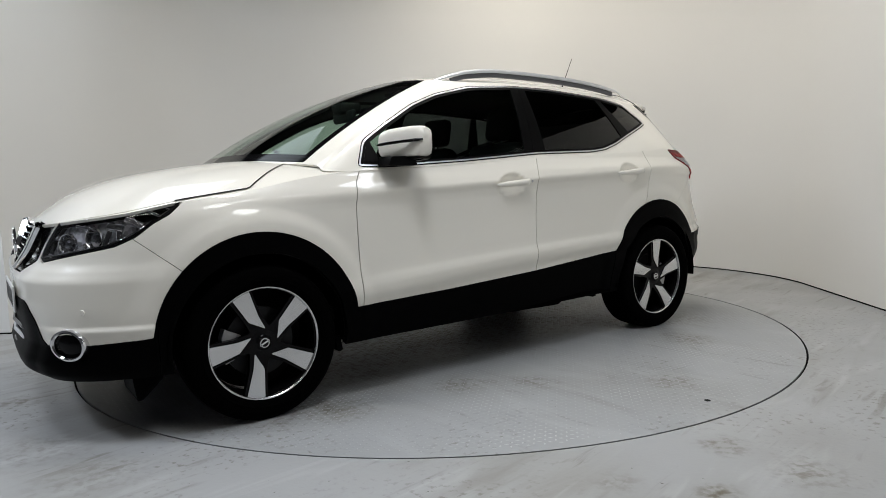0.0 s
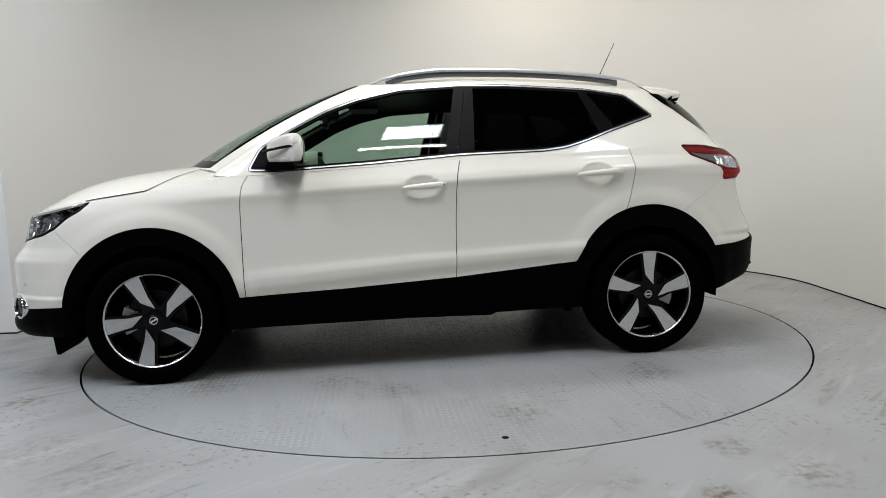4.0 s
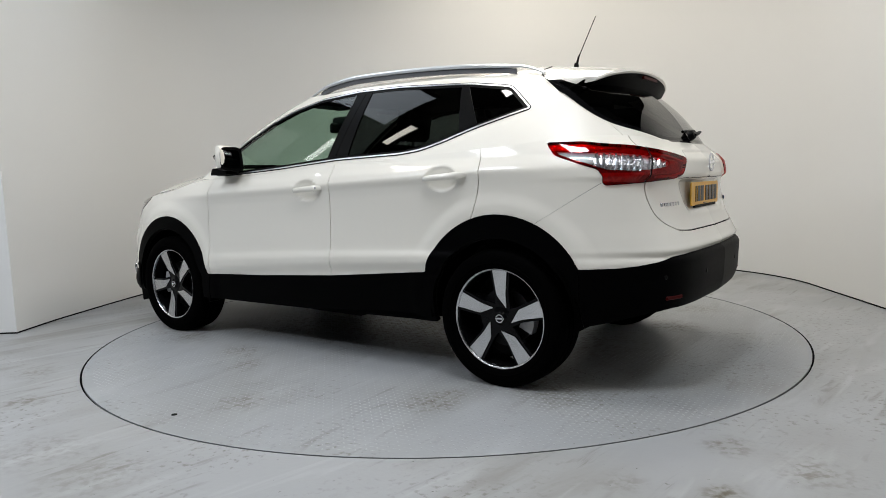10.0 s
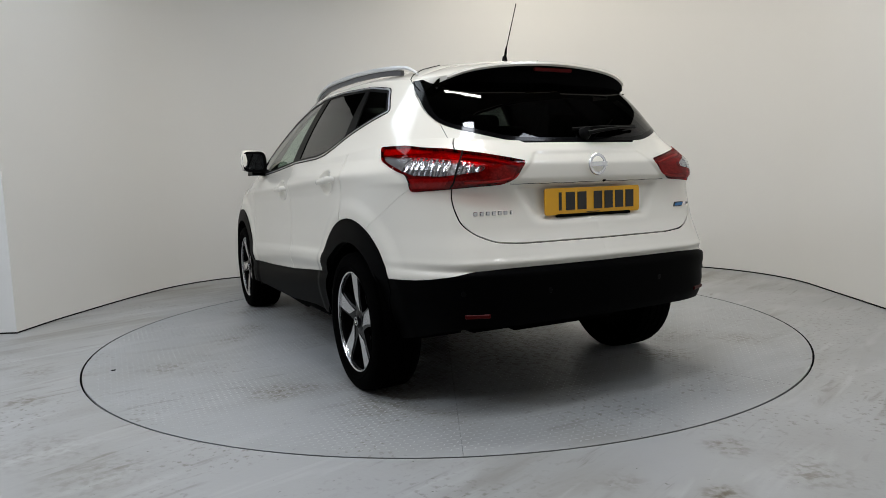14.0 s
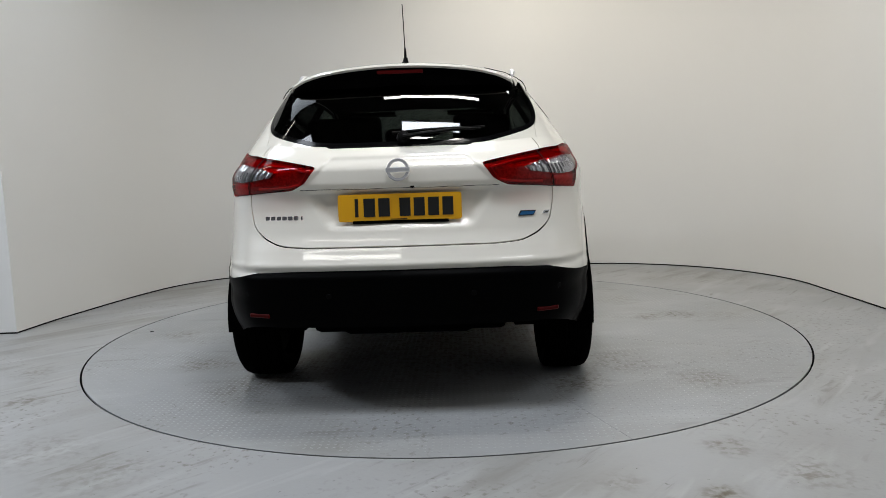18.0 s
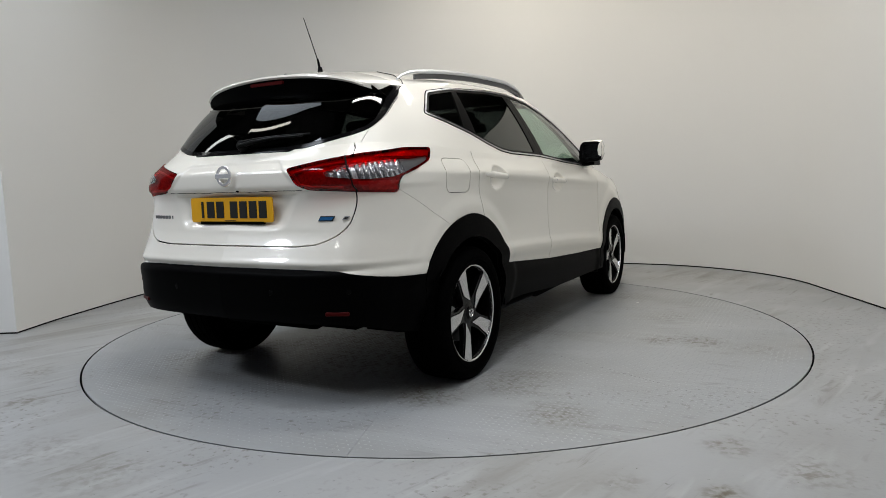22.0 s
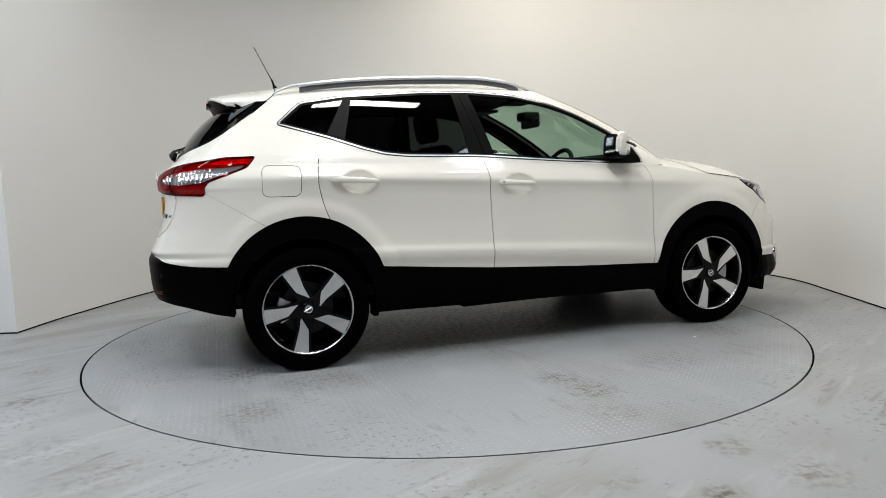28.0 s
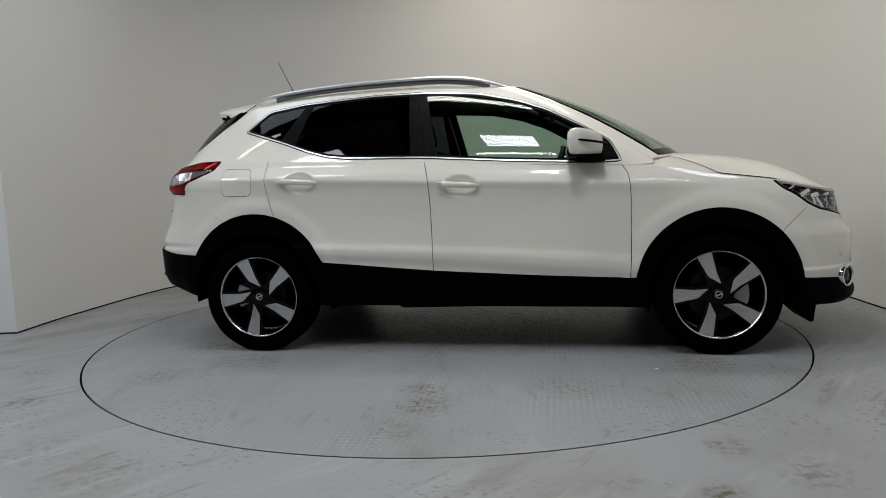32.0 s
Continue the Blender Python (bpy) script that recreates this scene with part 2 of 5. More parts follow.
M_PROJECTOR = material("dark_projector_glass", (0.02, 0.02, 0.022), 0.04, 0.0, 1.0)
M_RAILGAP = material("rail_gap_shade", (0.10, 0.10, 0.105), 0.5, 0.1)
M_BADGE = material("bright_badge_chrome", (0.85, 0.85, 0.86), 0.16, 0.6)


# ---- mesh helpers ----
def mesh_object(name, verts, faces, mat, parent=None, label="", smooth=True, normals=None):
    me = bpy.data.meshes.new(name)
    me.from_pydata([tuple(v) for v in verts], [], [tuple(int(i) for i in f) for f in faces])
    if smooth:
        me.polygons.foreach_set("use_smooth", [True] * len(me.polygons))
    if normals is not None:
        me.update()
        me.normals_split_custom_set_from_vertices([tuple(n) for n in normals])
    me.materials.append(mat)
    ob = new(name, me)
    if parent is not None:
        ob.parent = parent
    if label:
        ob["label"] = label
    return ob


def part(name, bm, mat, parent, label="", smooth=False):
    me = bpy.data.meshes.new(name)
    bmesh.ops.recalc_face_normals(bm, faces=bm.faces[:])
    bm.to_mesh(me)
    bm.free()
    if smooth:
        me.polygons.foreach_set("use_smooth", [True] * len(me.polygons))
        me.set_sharp_from_angle(angle=radians(35))
    me.materials.append(mat)
    ob = new(name, me)
    if parent is not None:
        ob.parent = parent
    if label:
        ob["label"] = label
    return ob


def box_bm(x0, x1, y0, y1, z0, z1, bevel=0.0, seg=2):
    bm = bmesh.new()
    bmesh.ops.create_cube(bm, size=1.0)
    for v in bm.verts:
        v.co = Vector((x0 + (v.co.x + 0.5) * (x1 - x0), y0 + (v.co.y + 0.5) * (y1 - y0), z0 + (v.co.z + 0.5) * (z1 - z0)))
    if bevel:
        bmesh.ops.bevel(bm, geom=bm.edges[:], offset=bevel, segments=seg, affect="EDGES", profile=0.5)
    return bm


def lathe_bm(profile, seg=64, axis="y"):
    """Turns (radius, along) pairs round the axis."""
    bm = bmesh.new()
    rings = []
    for r, a in profile:
        ring = []
        for k in range(seg):
            t = 2 * math.pi * k / seg
            c, s = r * math.cos(t), r * math.sin(t)
            ring.append(bm.verts.new((c, a, s) if axis == "y" else (c, s, a)))
        rings.append(ring)
    for a, b in zip(rings, rings[1:]):
        for k in range(seg):
            bm.faces.new((a[k], a[(k + 1) % seg], b[(k + 1) % seg], b[k]))
    return bm


def tube_bm(points, radius, seg=10, flat=1.0):
    """A round bar along points; flat squashes it upward."""
    bm = bmesh.new()
    pts = [Vector(p) for p in points]
    rings = []
    for i, p in enumerate(pts):
        d = (pts[min(i + 1, len(pts) - 1)] - pts[max(i - 1, 0)]).normalized()
        side = d.cross(Vector((0, 0, 1)))
        side = side.normalized() if side.length > 1e-4 else Vector((1, 0, 0))
        up = side.cross(d).normalized()
        r = radius[i] if isinstance(radius, (list, tuple)) else radius
        rings.append([bm.verts.new(p + side * r * math.cos(2 * math.pi * k / seg) + up * r * flat * math.sin(2 * math.pi * k / seg)) for k in range(seg)])
    for a, b in zip(rings, rings[1:]):
        for k in range(seg):
            bm.faces.new((a[k], a[(k + 1) % seg], b[(k + 1) % seg], b[k]))
    bm.faces.new(rings[0]), bm.faces.new(rings[-1])
    return bm


def prism_bm(outline, depth, to_world, bevel=0.0):
    """An outline in a plane, given a depth; to_world(a, b, d) places it."""
    bm = bmesh.new()
    lo = [bm.verts.new(to_world(a, b, 0.0)) for a, b in outline]
    hi = [bm.verts.new(to_world(a, b, depth)) for a, b in outline]
    n = len(outline)
    bm.faces.new(lo), bm.faces.new(hi)
    for i in range(n):
        bm.faces.new((lo[i], lo[(i + 1) % n], hi[(i + 1) % n], hi[i]))
    if bevel:
        bmesh.ops.bevel(bm, geom=[e for e in bm.edges if len(e.link_faces) == 2 and e.calc_face_angle(0) > 0.6], offset=bevel, segments=2, affect="EDGES")
    return bm


def rounded(poly, r, n=5):
    """A polygon with its corners rounded."""
    out = []
    m = len(poly)
    for i in range(m):
        p, a, b = (np.array(q, float) for q in (poly[i], poly[i - 1], poly[(i + 1) % m]))
        da, db = np.linalg.norm(a - p), np.linalg.norm(b - p)
        s, e = p + (a - p) * min(r / da, 0.45), p + (b - p) * min(r / db, 0.45)
        for k in range(n + 1):
            t = k / n
            out.append(tuple((1 - t) ** 2 * s + 2 * t * (1 - t) * p + t * t * e))
    return out


def spline(knots, u):
    """Smooth curve through knots, one a unit of u."""
    k = np.asarray(knots, float)
    k = np.vstack([2 * k[0] - k[1], k, 2 * k[-1] - k[-2]])
    u = np.asarray(u, float)
    i = np.clip(np.floor(u).astype(int), 0, len(k) - 4)
    t = (u - i)[..., None]
    p0, p1, p2, p3 = k[i], k[i + 1], k[i + 2], k[i + 3]
    return 0.5 * (2 * p1 + (p2 - p0) * t + (2 * p0 - 5 * p1 + 4 * p2 - p3) * t ** 2 + (3 * p1 - p0 - 3 * p2 + p3) * t ** 3)


def smooth_table(table):
    """A function that runs smoothly through pairs (no overshoot)."""
    x, y = (np.array(c, float) for c in zip(*table))
    h, d = np.diff(x), np.diff(y) / np.diff(x)
    m = np.concatenate([[d[0]], np.where(d[:-1] * d[1:] > 0, 2 * d[:-1] * d[1:] / np.where(d[:-1] + d[1:] == 0, 1, d[:-1] + d[1:]), 0), [d[-1]]])

    def f(q):
        q = np.clip(np.asarray(q, float), x[0], x[-1])
        i = np.clip(np.searchsorted(x, q) - 1, 0, len(x) - 2)
        t = (q - x[i]) / h[i]
        return (2 * t ** 3 - 3 * t ** 2 + 1) * y[i] + (t ** 3 - 2 * t ** 2 + t) * h[i] * m[i] + (3 * t ** 2 - 2 * t ** 3) * y[i + 1] + (t ** 3 - t ** 2) * h[i] * m[i + 1]
    return f


def inside(poly, a, b):
    """Signed distance of points (a, b) to a polygon, positive within."""
    p = np.asarray(poly, float)
    q = np.roll(p, -1, 0)
    best = np.full(a.shape, 1e9)
    odd = np.zeros(a.shape, bool)
    for (x0, y0), (x1, y1) in zip(p, q):
        dx, dy = x1 - x0, y1 - y0
        t = np.clip(((a - x0) * dx + (b - y0) * dy) / max(dx * dx + dy * dy, 1e-12), 0, 1)
        best = np.minimum(best, np.hypot(a - x0 - t * dx, b - y0 - t * dy))
        if y0 != y1:
            odd ^= ((y0 > b) != (y1 > b)) & (a < x0 + (b - y0) * dx / dy)
    return np.where(odd, best, -best)


class Skin:
    """A sheet of triangles: columns x, y, z, normal, and two surface coordinates."""

    def __init__(self, v, t):
        self.v, self.t = v, t

    @property
    def x(self): return self.v[:, 0]
    @property
    def y(self): return self.v[:, 1]
    @property
    def z(self): return self.v[:, 2]
    @property
    def s(self): return self.v[:, 6]
    @property
    def w(self): return self.v[:, 7]

    def cut(self, field):
        """The pieces where the field is positive."""
        v, t = self.v, self.t
        if not len(t):
            return Skin(v, t)
        ok = field >= 0
        n = ok[t].sum(1)
        keep = [t[n == 3]]
        one, two = t[n == 1], t[n == 2]
        if len(one):
            one = np.take_along_axis(one, (ok[one].argmax(1)[:, None] + np.arange(3)) % 3, 1)
        if len(two):
            two = np.take_along_axis(two, ((~ok[two]).argmax(1)[:, None] + np.arange(3)) % 3, 1)
        pairs = np.vstack([c for c in (one[:, [0, 1]], one[:, [0, 2]], two[:, [0, 1]], two[:, [0, 2]])]) if len(one) + len(two) else np.zeros((0, 2), int)
        if len(pairs):
            key = np.sort(pairs, 1)
            uniq, inv = np.unique(key, axis=0, return_inverse=True)
            inv = inv.reshape(-1)
            fa, fb = field[uniq[:, 0]], field[uniq[:, 1]]
            r = np.clip(fa / (fa - fb), 0, 1)[:, None]
            fresh = v[uniq[:, 0]] * (1 - r) + v[uniq[:, 1]] * r
            inv = inv + len(v)
            k1, k2 = len(one), len(two)
            a, b, c, d = inv[:k1], inv[k1:2 * k1], inv[2 * k1:2 * k1 + k2], inv[2 * k1 + k2:]
            keep += [np.stack([one[:, 0], a, b], 1), np.stack([c, two[:, 1], two[:, 2]], 1), np.stack([c, two[:, 2], d], 1)]
            v = np.vstack([v, fresh])
        t = np.vstack(keep)
        used, t = np.unique(t, return_inverse=True)
        return Skin(v[used], t.reshape(-1, 3))

    def split(self, fn, gap=0.0018):
        """Within and without, with a shut line between."""
        f = fn(self)
        return self.cut(f - gap), self.cut(-f - gap)

    def object(self, name, mat, parent, mirror=False, depth=0.012, lift=0.0, label=""):
        v, t = self.v.copy(), self.t
        if not len(t):
            return None
        n = v[:, 3:6] / np.maximum(np.linalg.norm(v[:, 3:6], axis=1), 1e-9)[:, None]
        p = v[:, :3] + n * lift
        if mirror:
            p, n, t = p * (1, -1, 1), n * (1, -1, 1), t[:, ::-1]
        t = t[(t[:, 0] != t[:, 1]) & (t[:, 1] != t[:, 2]) & (t[:, 0] != t[:, 2])]
        verts, norms, faces = [p], [n], t.tolist()
        if depth:
            e = np.vstack([t[:, [0, 1]], t[:, [1, 2]], t[:, [2, 0]]])
            key = e.min(1).astype(np.int64) * (len(p) + 1) + e.max(1)
            _, first, count = np.unique(key, return_index=True, return_counts=True)
            edge = e[first[count == 1]]
            side = np.cross(p[edge[:, 1]] - p[edge[:, 0]], n[edge[:, 0]])
            side /= np.maximum(np.linalg.norm(side, axis=1), 1e-9)[:, None]
            k, m = len(p), len(edge)
            top0, top1 = p[edge[:, 0]], p[edge[:, 1]]
            verts += [top0, top1, top1 - n[edge[:, 1]] * depth, top0 - n[edge[:, 0]] * depth]
            norms += [side] * 4
            i = np.arange(m)
            faces += np.stack([k + m + i, k + i, k + 3 * m + i, k + 2 * m + i], 1).tolist()
        return mesh_object(name, np.vstack(verts), faces, mat, parent, label, True, np.vstack(norms))


def sheet(p, s, w):
    """A grid of points p[i, j] made into a Skin."""
    a, b = p.shape[:2]
    du, dv = np.gradient(p, axis=0), np.gradient(p, axis=1)
    n = np.cross(du, dv)
    n /= np.maximum(np.linalg.norm(n, axis=2), 1e-9)[..., None]
    v = np.concatenate([p, n, s[..., None], w[..., None]], 2).reshape(-1, 8)
    i = (np.arange(a - 1)[:, None] * b + np.arange(b - 1)).reshape(-1)
    t = np.vstack([np.stack([i, i + b, i + b + 1], 1), np.stack([i, i + b + 1, i + 1], 1)])
    return Skin(v, t)


# ---- the studio: curved white wall, painted floor with a sunk turntable ----
def wall_line():
    """The foot of the curved wall, from the left return to behind the camera."""
    pts = [(-6.49, 0.16)]
    bend = [(-3.07, 0.16), (-3.045, 0.60), (-2.998, 0.95), (-2.945, 1.32), (-2.873, 1.72), (-2.76, 2.13), (-2.575, 2.465), (-2.30, 2.71), (-1.86, 2.88), (-1.30, 2.97)]
    pts += [tuple(float(c) for c in p) for p in spline(bend, np.linspace(0, 9, 46)[:-1])]
    pts += [(-1.30, 2.97), (1.40, 2.97)]
    for k in range(1, 24):
        a = math.pi / 2 - math.pi / 2 * k / 24
        pts.append((1.40 + 1.76 * math.cos(a), 1.21 + 1.76 * math.sin(a)))
    pts += [(3.16, 1.21), (3.08, 0.05), (2.95, -6.69)]
    return pts


def ribbon(name, line, z0, z1, thick, mat, label, category):
    """A wall of even thickness along a line; its room side is on the line."""
    bm = bmesh.new()
    pts = [Vector((x, y, 0)) for x, y in line]
    cols = []
    for i, p in enumerate(pts):
        d0 = (p - pts[i - 1]).normalized() if i else (pts[1] - p).normalized()
        d1 = (pts[i + 1] - p).normalized() if i + 1 < len(pts) else d0
        n0, n1 = Vector((-d0.y, d0.x, 0)), Vector((-d1.y, d1.x, 0))
        n = (n0 + n1).normalized()
        q = p + n * (thick / max(n.dot(n0), 0.3))
        cols.append([bm.verts.new(c) for c in ((p.x, p.y, z0), (p.x, p.y, z1), (q.x, q.y, z1), (q.x, q.y, z0))])
    for a, b in zip(cols, cols[1:]):
        for k in range(4):
            bm.faces.new((a[k], b[k], b[(k + 1) % 4], a[(k + 1) % 4]))
    bm.faces.new(cols[0]), bm.faces.new(cols[-1])
    ob = part(name, bm, mat, None, smooth=True)
    return tagged(ob, label, category, kind="structure")


def studio():
    line = wall_line()
    ribbon("wall_curved", line, 0.0, 3.05, 0.15, M_WALL, "smooth off-white curved studio wall with rounded corners", "wall")
    inset = [(x, y) for x, y in line]
    ribbon("baseboard", [(x * 0.9995, y * 0.9995 - 0.002) for x, y in inset], 0.0, 0.011, 0.02, M_GAP, "thin black joint at the foot of the wall", "joint")
    # unseen walls close the hall, kept dark so little fill reaches the car
    for name, x0, x1, y0, y1 in (("wall_back", -6.5, 5.0, -6.9, -6.7), ("wall_side", -6.7, -6.5, -6.9, 5.0), ("wall_side", 5.0, 5.2, -6.9, 5.0), ("wall_far", -6.7, 5.2, 5.0, 5.2)):
        tagged(part(name, box_bm(x0, x1, y0, y1, 0, CEILING), M_UNSEEN_WALL, None), "unseen plain dark grey hall wall, added to limit fill light", "wall", kind="structure")
    tagged(part("ceiling", box_bm(-6.7, 5.2, -6.9, 5.2, CEILING, CEILING + 0.15), M_CEIL, None), "plain dark ceiling above the turntable", "ceiling", kind="structure")
    # floor with a round opening
    bm = bmesh.new()
    n = 192
    radii = [2.236, 2.32, 2.6, 3.2, 4.2, 9.0]
    rings = [[bm.verts.new((r * math.cos(2 * math.pi * k / n), r * math.sin(2 * math.pi * k / n), 0)) for k in range(n)] for r in radii]
    for a, b in zip(rings, rings[1:]):
        for k in range(n):
            bm.faces.new((a[k], b[k], b[(k + 1) % n], a[(k + 1) % n]))
    tagged(part("floor", bm, M_FLOOR, None), "grey-painted concrete floor with scuffs and dirt", "floor", kind="structure")
    bm = lathe_bm([(2.2355, -0.002), (2.2355, -0.3), (0.0, -0.3)], n, "z")
    tagged(part("pit_lining", bm, M_GAP, None), "dark lining of the turntable pit", "pit", kind="structure")
    for kind, lx, ly, lw, ld, watts, tone in LAMPS:
        sky = kind == "skylight"
        fitting = part(kind, box_bm(lx - lw / 2 - 0.03, lx + lw / 2 + 0.03, ly - ld / 2 - 0.03, ly + ld / 2 + 0.03, CEILING - 0.1, CEILING - 0.004, 0.004, 1), M_CEIL, None)
        tagged(fitting, "pale blue daylight skylight panel set in the ceiling" if sky else "glowing white light fitting or added fill light set under the ceiling", "skylight" if sky else "ceiling light", "ceiling lights")
        part("diffuser", box_bm(lx - lw / 2, lx + lw / 2, ly - ld / 2, ly + ld / 2, CEILING - 0.112, CEILING - 0.1), M_SKY if sky else M_TUBE, fitting)


studio()
RADIUS = 2.2255


def turning_floor():
    """A steel disc of eight sectors, each plate with raised tread."""
    bm = lathe_bm([(0.0, -0.012), (RADIUS - 0.004, -0.012), (RADIUS - 0.004, -0.06), (0.0, -0.06)], 128, "z")
    disc = tagged(part("turntable", bm, M_GAP, None), "grey-painted round steel turntable with dirty tyre marks and painted under-car shade", "turntable")
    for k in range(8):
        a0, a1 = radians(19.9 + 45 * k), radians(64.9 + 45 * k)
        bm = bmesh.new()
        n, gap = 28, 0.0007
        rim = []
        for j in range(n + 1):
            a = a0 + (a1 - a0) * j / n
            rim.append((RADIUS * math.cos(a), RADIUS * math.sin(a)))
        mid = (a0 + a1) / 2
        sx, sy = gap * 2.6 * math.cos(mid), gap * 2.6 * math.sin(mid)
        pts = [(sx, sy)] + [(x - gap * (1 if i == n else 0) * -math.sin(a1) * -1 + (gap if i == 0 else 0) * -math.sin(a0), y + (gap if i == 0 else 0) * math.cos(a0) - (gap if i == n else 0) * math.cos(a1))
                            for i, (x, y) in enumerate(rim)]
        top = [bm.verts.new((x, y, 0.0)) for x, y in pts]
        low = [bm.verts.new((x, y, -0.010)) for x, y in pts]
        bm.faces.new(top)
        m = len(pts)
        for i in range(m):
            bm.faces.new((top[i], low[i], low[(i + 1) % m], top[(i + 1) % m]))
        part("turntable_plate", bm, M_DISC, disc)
    verts, faces = [], []
    step = 0.029
    for i in range(-78, 79):
        for j in range(-78, 79):
            x, y = i * step, j * step
            if math.hypot(x, y) > RADIUS - 0.05:
                continue
            a = radians(45 if (i + j) % 2 else -45)
            c, s = math.cos(a), math.sin(a)
            base = len(verts)
            for p, q, z in ((-0.0105, 0, 0.0002), (0, -0.0045, 0.0002), (0.0105, 0, 0.0002), (0, 0.0045, 0.0002), (-0.005, 0, 0.0013), (0.005, 0, 0.0013)):
                verts.append((x + p * c - q * s, y + p * s + q * c, z))
            faces += [(base, base + 1, base + 4), (base + 1, base + 5, base + 4), (base + 1, base + 2, base + 5), (base + 2, base + 3, base + 5), (base + 3, base + 4, base + 5), (base + 3, base, base + 4)]
    tread = mesh_object("raised_tread", verts, faces, M_TREAD, disc, "worn raised tread lozenges")
    tagged(tread, kind="stuff")
    part("lifting_hole", lathe_bm([(0.0, 0.0015), (0.013, 0.0015), (0.014, 0.0)], 16, "z"), M_GAP, disc).location = (0.016, 2.07, 0)
    part("paint_chip", lathe_bm([(0.0, 0.0015), (0.009, 0.0015), (0.010, 0.0)], 10, "z"), M_WALL, disc).location = (1.26, -1.01, 0)
    return disc


turntable = turning_floor()


# ---- the car ----
# x runs forward from midway between the axles, y to its own left, z up.
car = tagged(new("car"), "white five-door crossover with black lower cladding and tinted rear glass", "car")
AXLE, HUB_Z, TRACK = 1.323, 0.328, 0.806

# plan of the widest body line, from the nose round the side to the tail
PLAN = [(2.167, 0), (2.162, 0.30), (2.138, 0.48), (2.055, 0.66), (1.89, 0.80), (1.65, 0.877), (1.32, 0.90), (0.85, 0.898), (-0.25, 0.90),
        (-0.89, 0.90), (-1.32, 0.895), (-1.60, 0.875), (-1.86, 0.818), (-2.046, 0.720), (-2.133, 0.605), (-2.175, 0.40), (-2.195, 0)]
# top edge of the lower body: bonnet edge, waist, foot of the rear window
EDGE = [(2.07, 0, 0.86), (2.062, 0.30, 0.862), (2.03, 0.48, 0.872), (1.95, 0.62, 0.886), (1.81, 0.742, 0.907), (1.62, 0.795, 0.943), (1.33, 0.815, 0.982),
        (0.86, 0.835, 1.052), (-0.25, 0.855, 1.10), (-0.89, 0.85, 1.125), (-1.32, 0.825, 1.145), (-1.55, 0.772, 1.168), (-1.745, 0.685, 1.178), (-1.86, 0.575, 1.174),
        (-1.925, 0.45, 1.163), (-1.958, 0.28, 1.156), (-1.975, 0, 1.154)]
COWL = [(1.25, 0, 1.112), (1.215, 0.35, 1.11), (1.12, 0.58, 1.10), (1.0, 0.742, 1.086)]
ROOF = [(0.27, 0, 1.568), (0.265, 0.28, 1.563), (0.245, 0.45, 1.552), (0.19, 0.553, 1.54), (0.03, 0.592, 1.534), (-0.35, 0.612, 1.54), (-0.87, 0.60, 1.53),
        (-1.13, 0.590, 1.510), (-1.31, 0.580, 1.49), (-1.43, 0.572, 1.474), (-1.505, 0.550, 1.472), (-1.575, 0.46, 1.483), (-1.61, 0.27, 1.50), (-1.625, 0, 1.507)]
nose_x = smooth_table([(0.2, 2.05), (0.235, 2.095), (0.265, 2.145), (0.295, 2.175), (0.32, 2.178), (0.36, 2.165), (0.40, 2.156), (0.55, 2.168), (0.64, 2.166), (0.68, 2.14), (0.72, 2.108), (0.773, 2.092),
                       (0.86, 2.07), (0.95, 2.02)])
tail_x = smooth_table([(0.3, -2.02), (0.345, -2.07), (0.394, -2.115), (0.447, -2.136), (0.50, -2.142), (0.60, -2.146), (0.615, -2.141), (0.635, -2.123), (0.642, -2.126), (0.658, -2.136), (0.68, -2.125), (0.714, -2.108),
                       (0.797, -2.07), (0.93, -2.045), (0.97, -2.052), (0.995, -2.075), (1.05, -2.072), (1.10, -2.035), (1.155, -1.975), (1.19, -1.94)])
flank = smooth_table([(0.2, 0.93), (0.28, 0.955), (0.42, 0.984), (0.47, 0.979), (0.55, 0.999), (0.572, 1.0), (0.59, 0.9965), (0.62, 0.987), (0.66, 0.983), (0.80, 0.977), (0.90, 0.980), (0.942, 0.986), (0.983, 0.997),
                      (1.005, 0.99), (1.06, 0.966), (1.12, 0.94), (1.2, 0.9)])
soft_flank = smooth_table([(0.2, 0.93), (0.28, 0.955), (0.42, 0.984), (0.47, 0.979), (0.55, 0.990), (0.65, 0.985), (0.80, 0.984), (0.90, 0.984), (0.98, 0.980), (1.06, 0.962), (1.12, 0.94), (1.2, 0.9)])
bottom_z = smooth_table([(0, 0.262), (3, 0.262), (5, 0.27), (7, 0.268), (9, 0.28), (11, 0.29), (12, 0.325), (13, 0.38), (14, 0.40), (16, 0.40)])
bonnet_z = smooth_table([(1.0, 1.13), (1.2, 1.125), (1.4, 1.108), (1.6, 1.08), (1.75, 1.045), (1.9, 0.985), (1.97, 0.94), (2.04, 0.888), (2.07, 0.86)])
roof_z = smooth_table([(-1.7, 1.50), (-1.63, 1.525), (-1.5, 1.562), (-1.36, 1.580), (-1.0, 1.594), (-0.4, 1.598), (0.0, 1.590), (0.33, 1.570)])


BOWLS = ((-0.075, 0.962), (-1.022, 1.006))


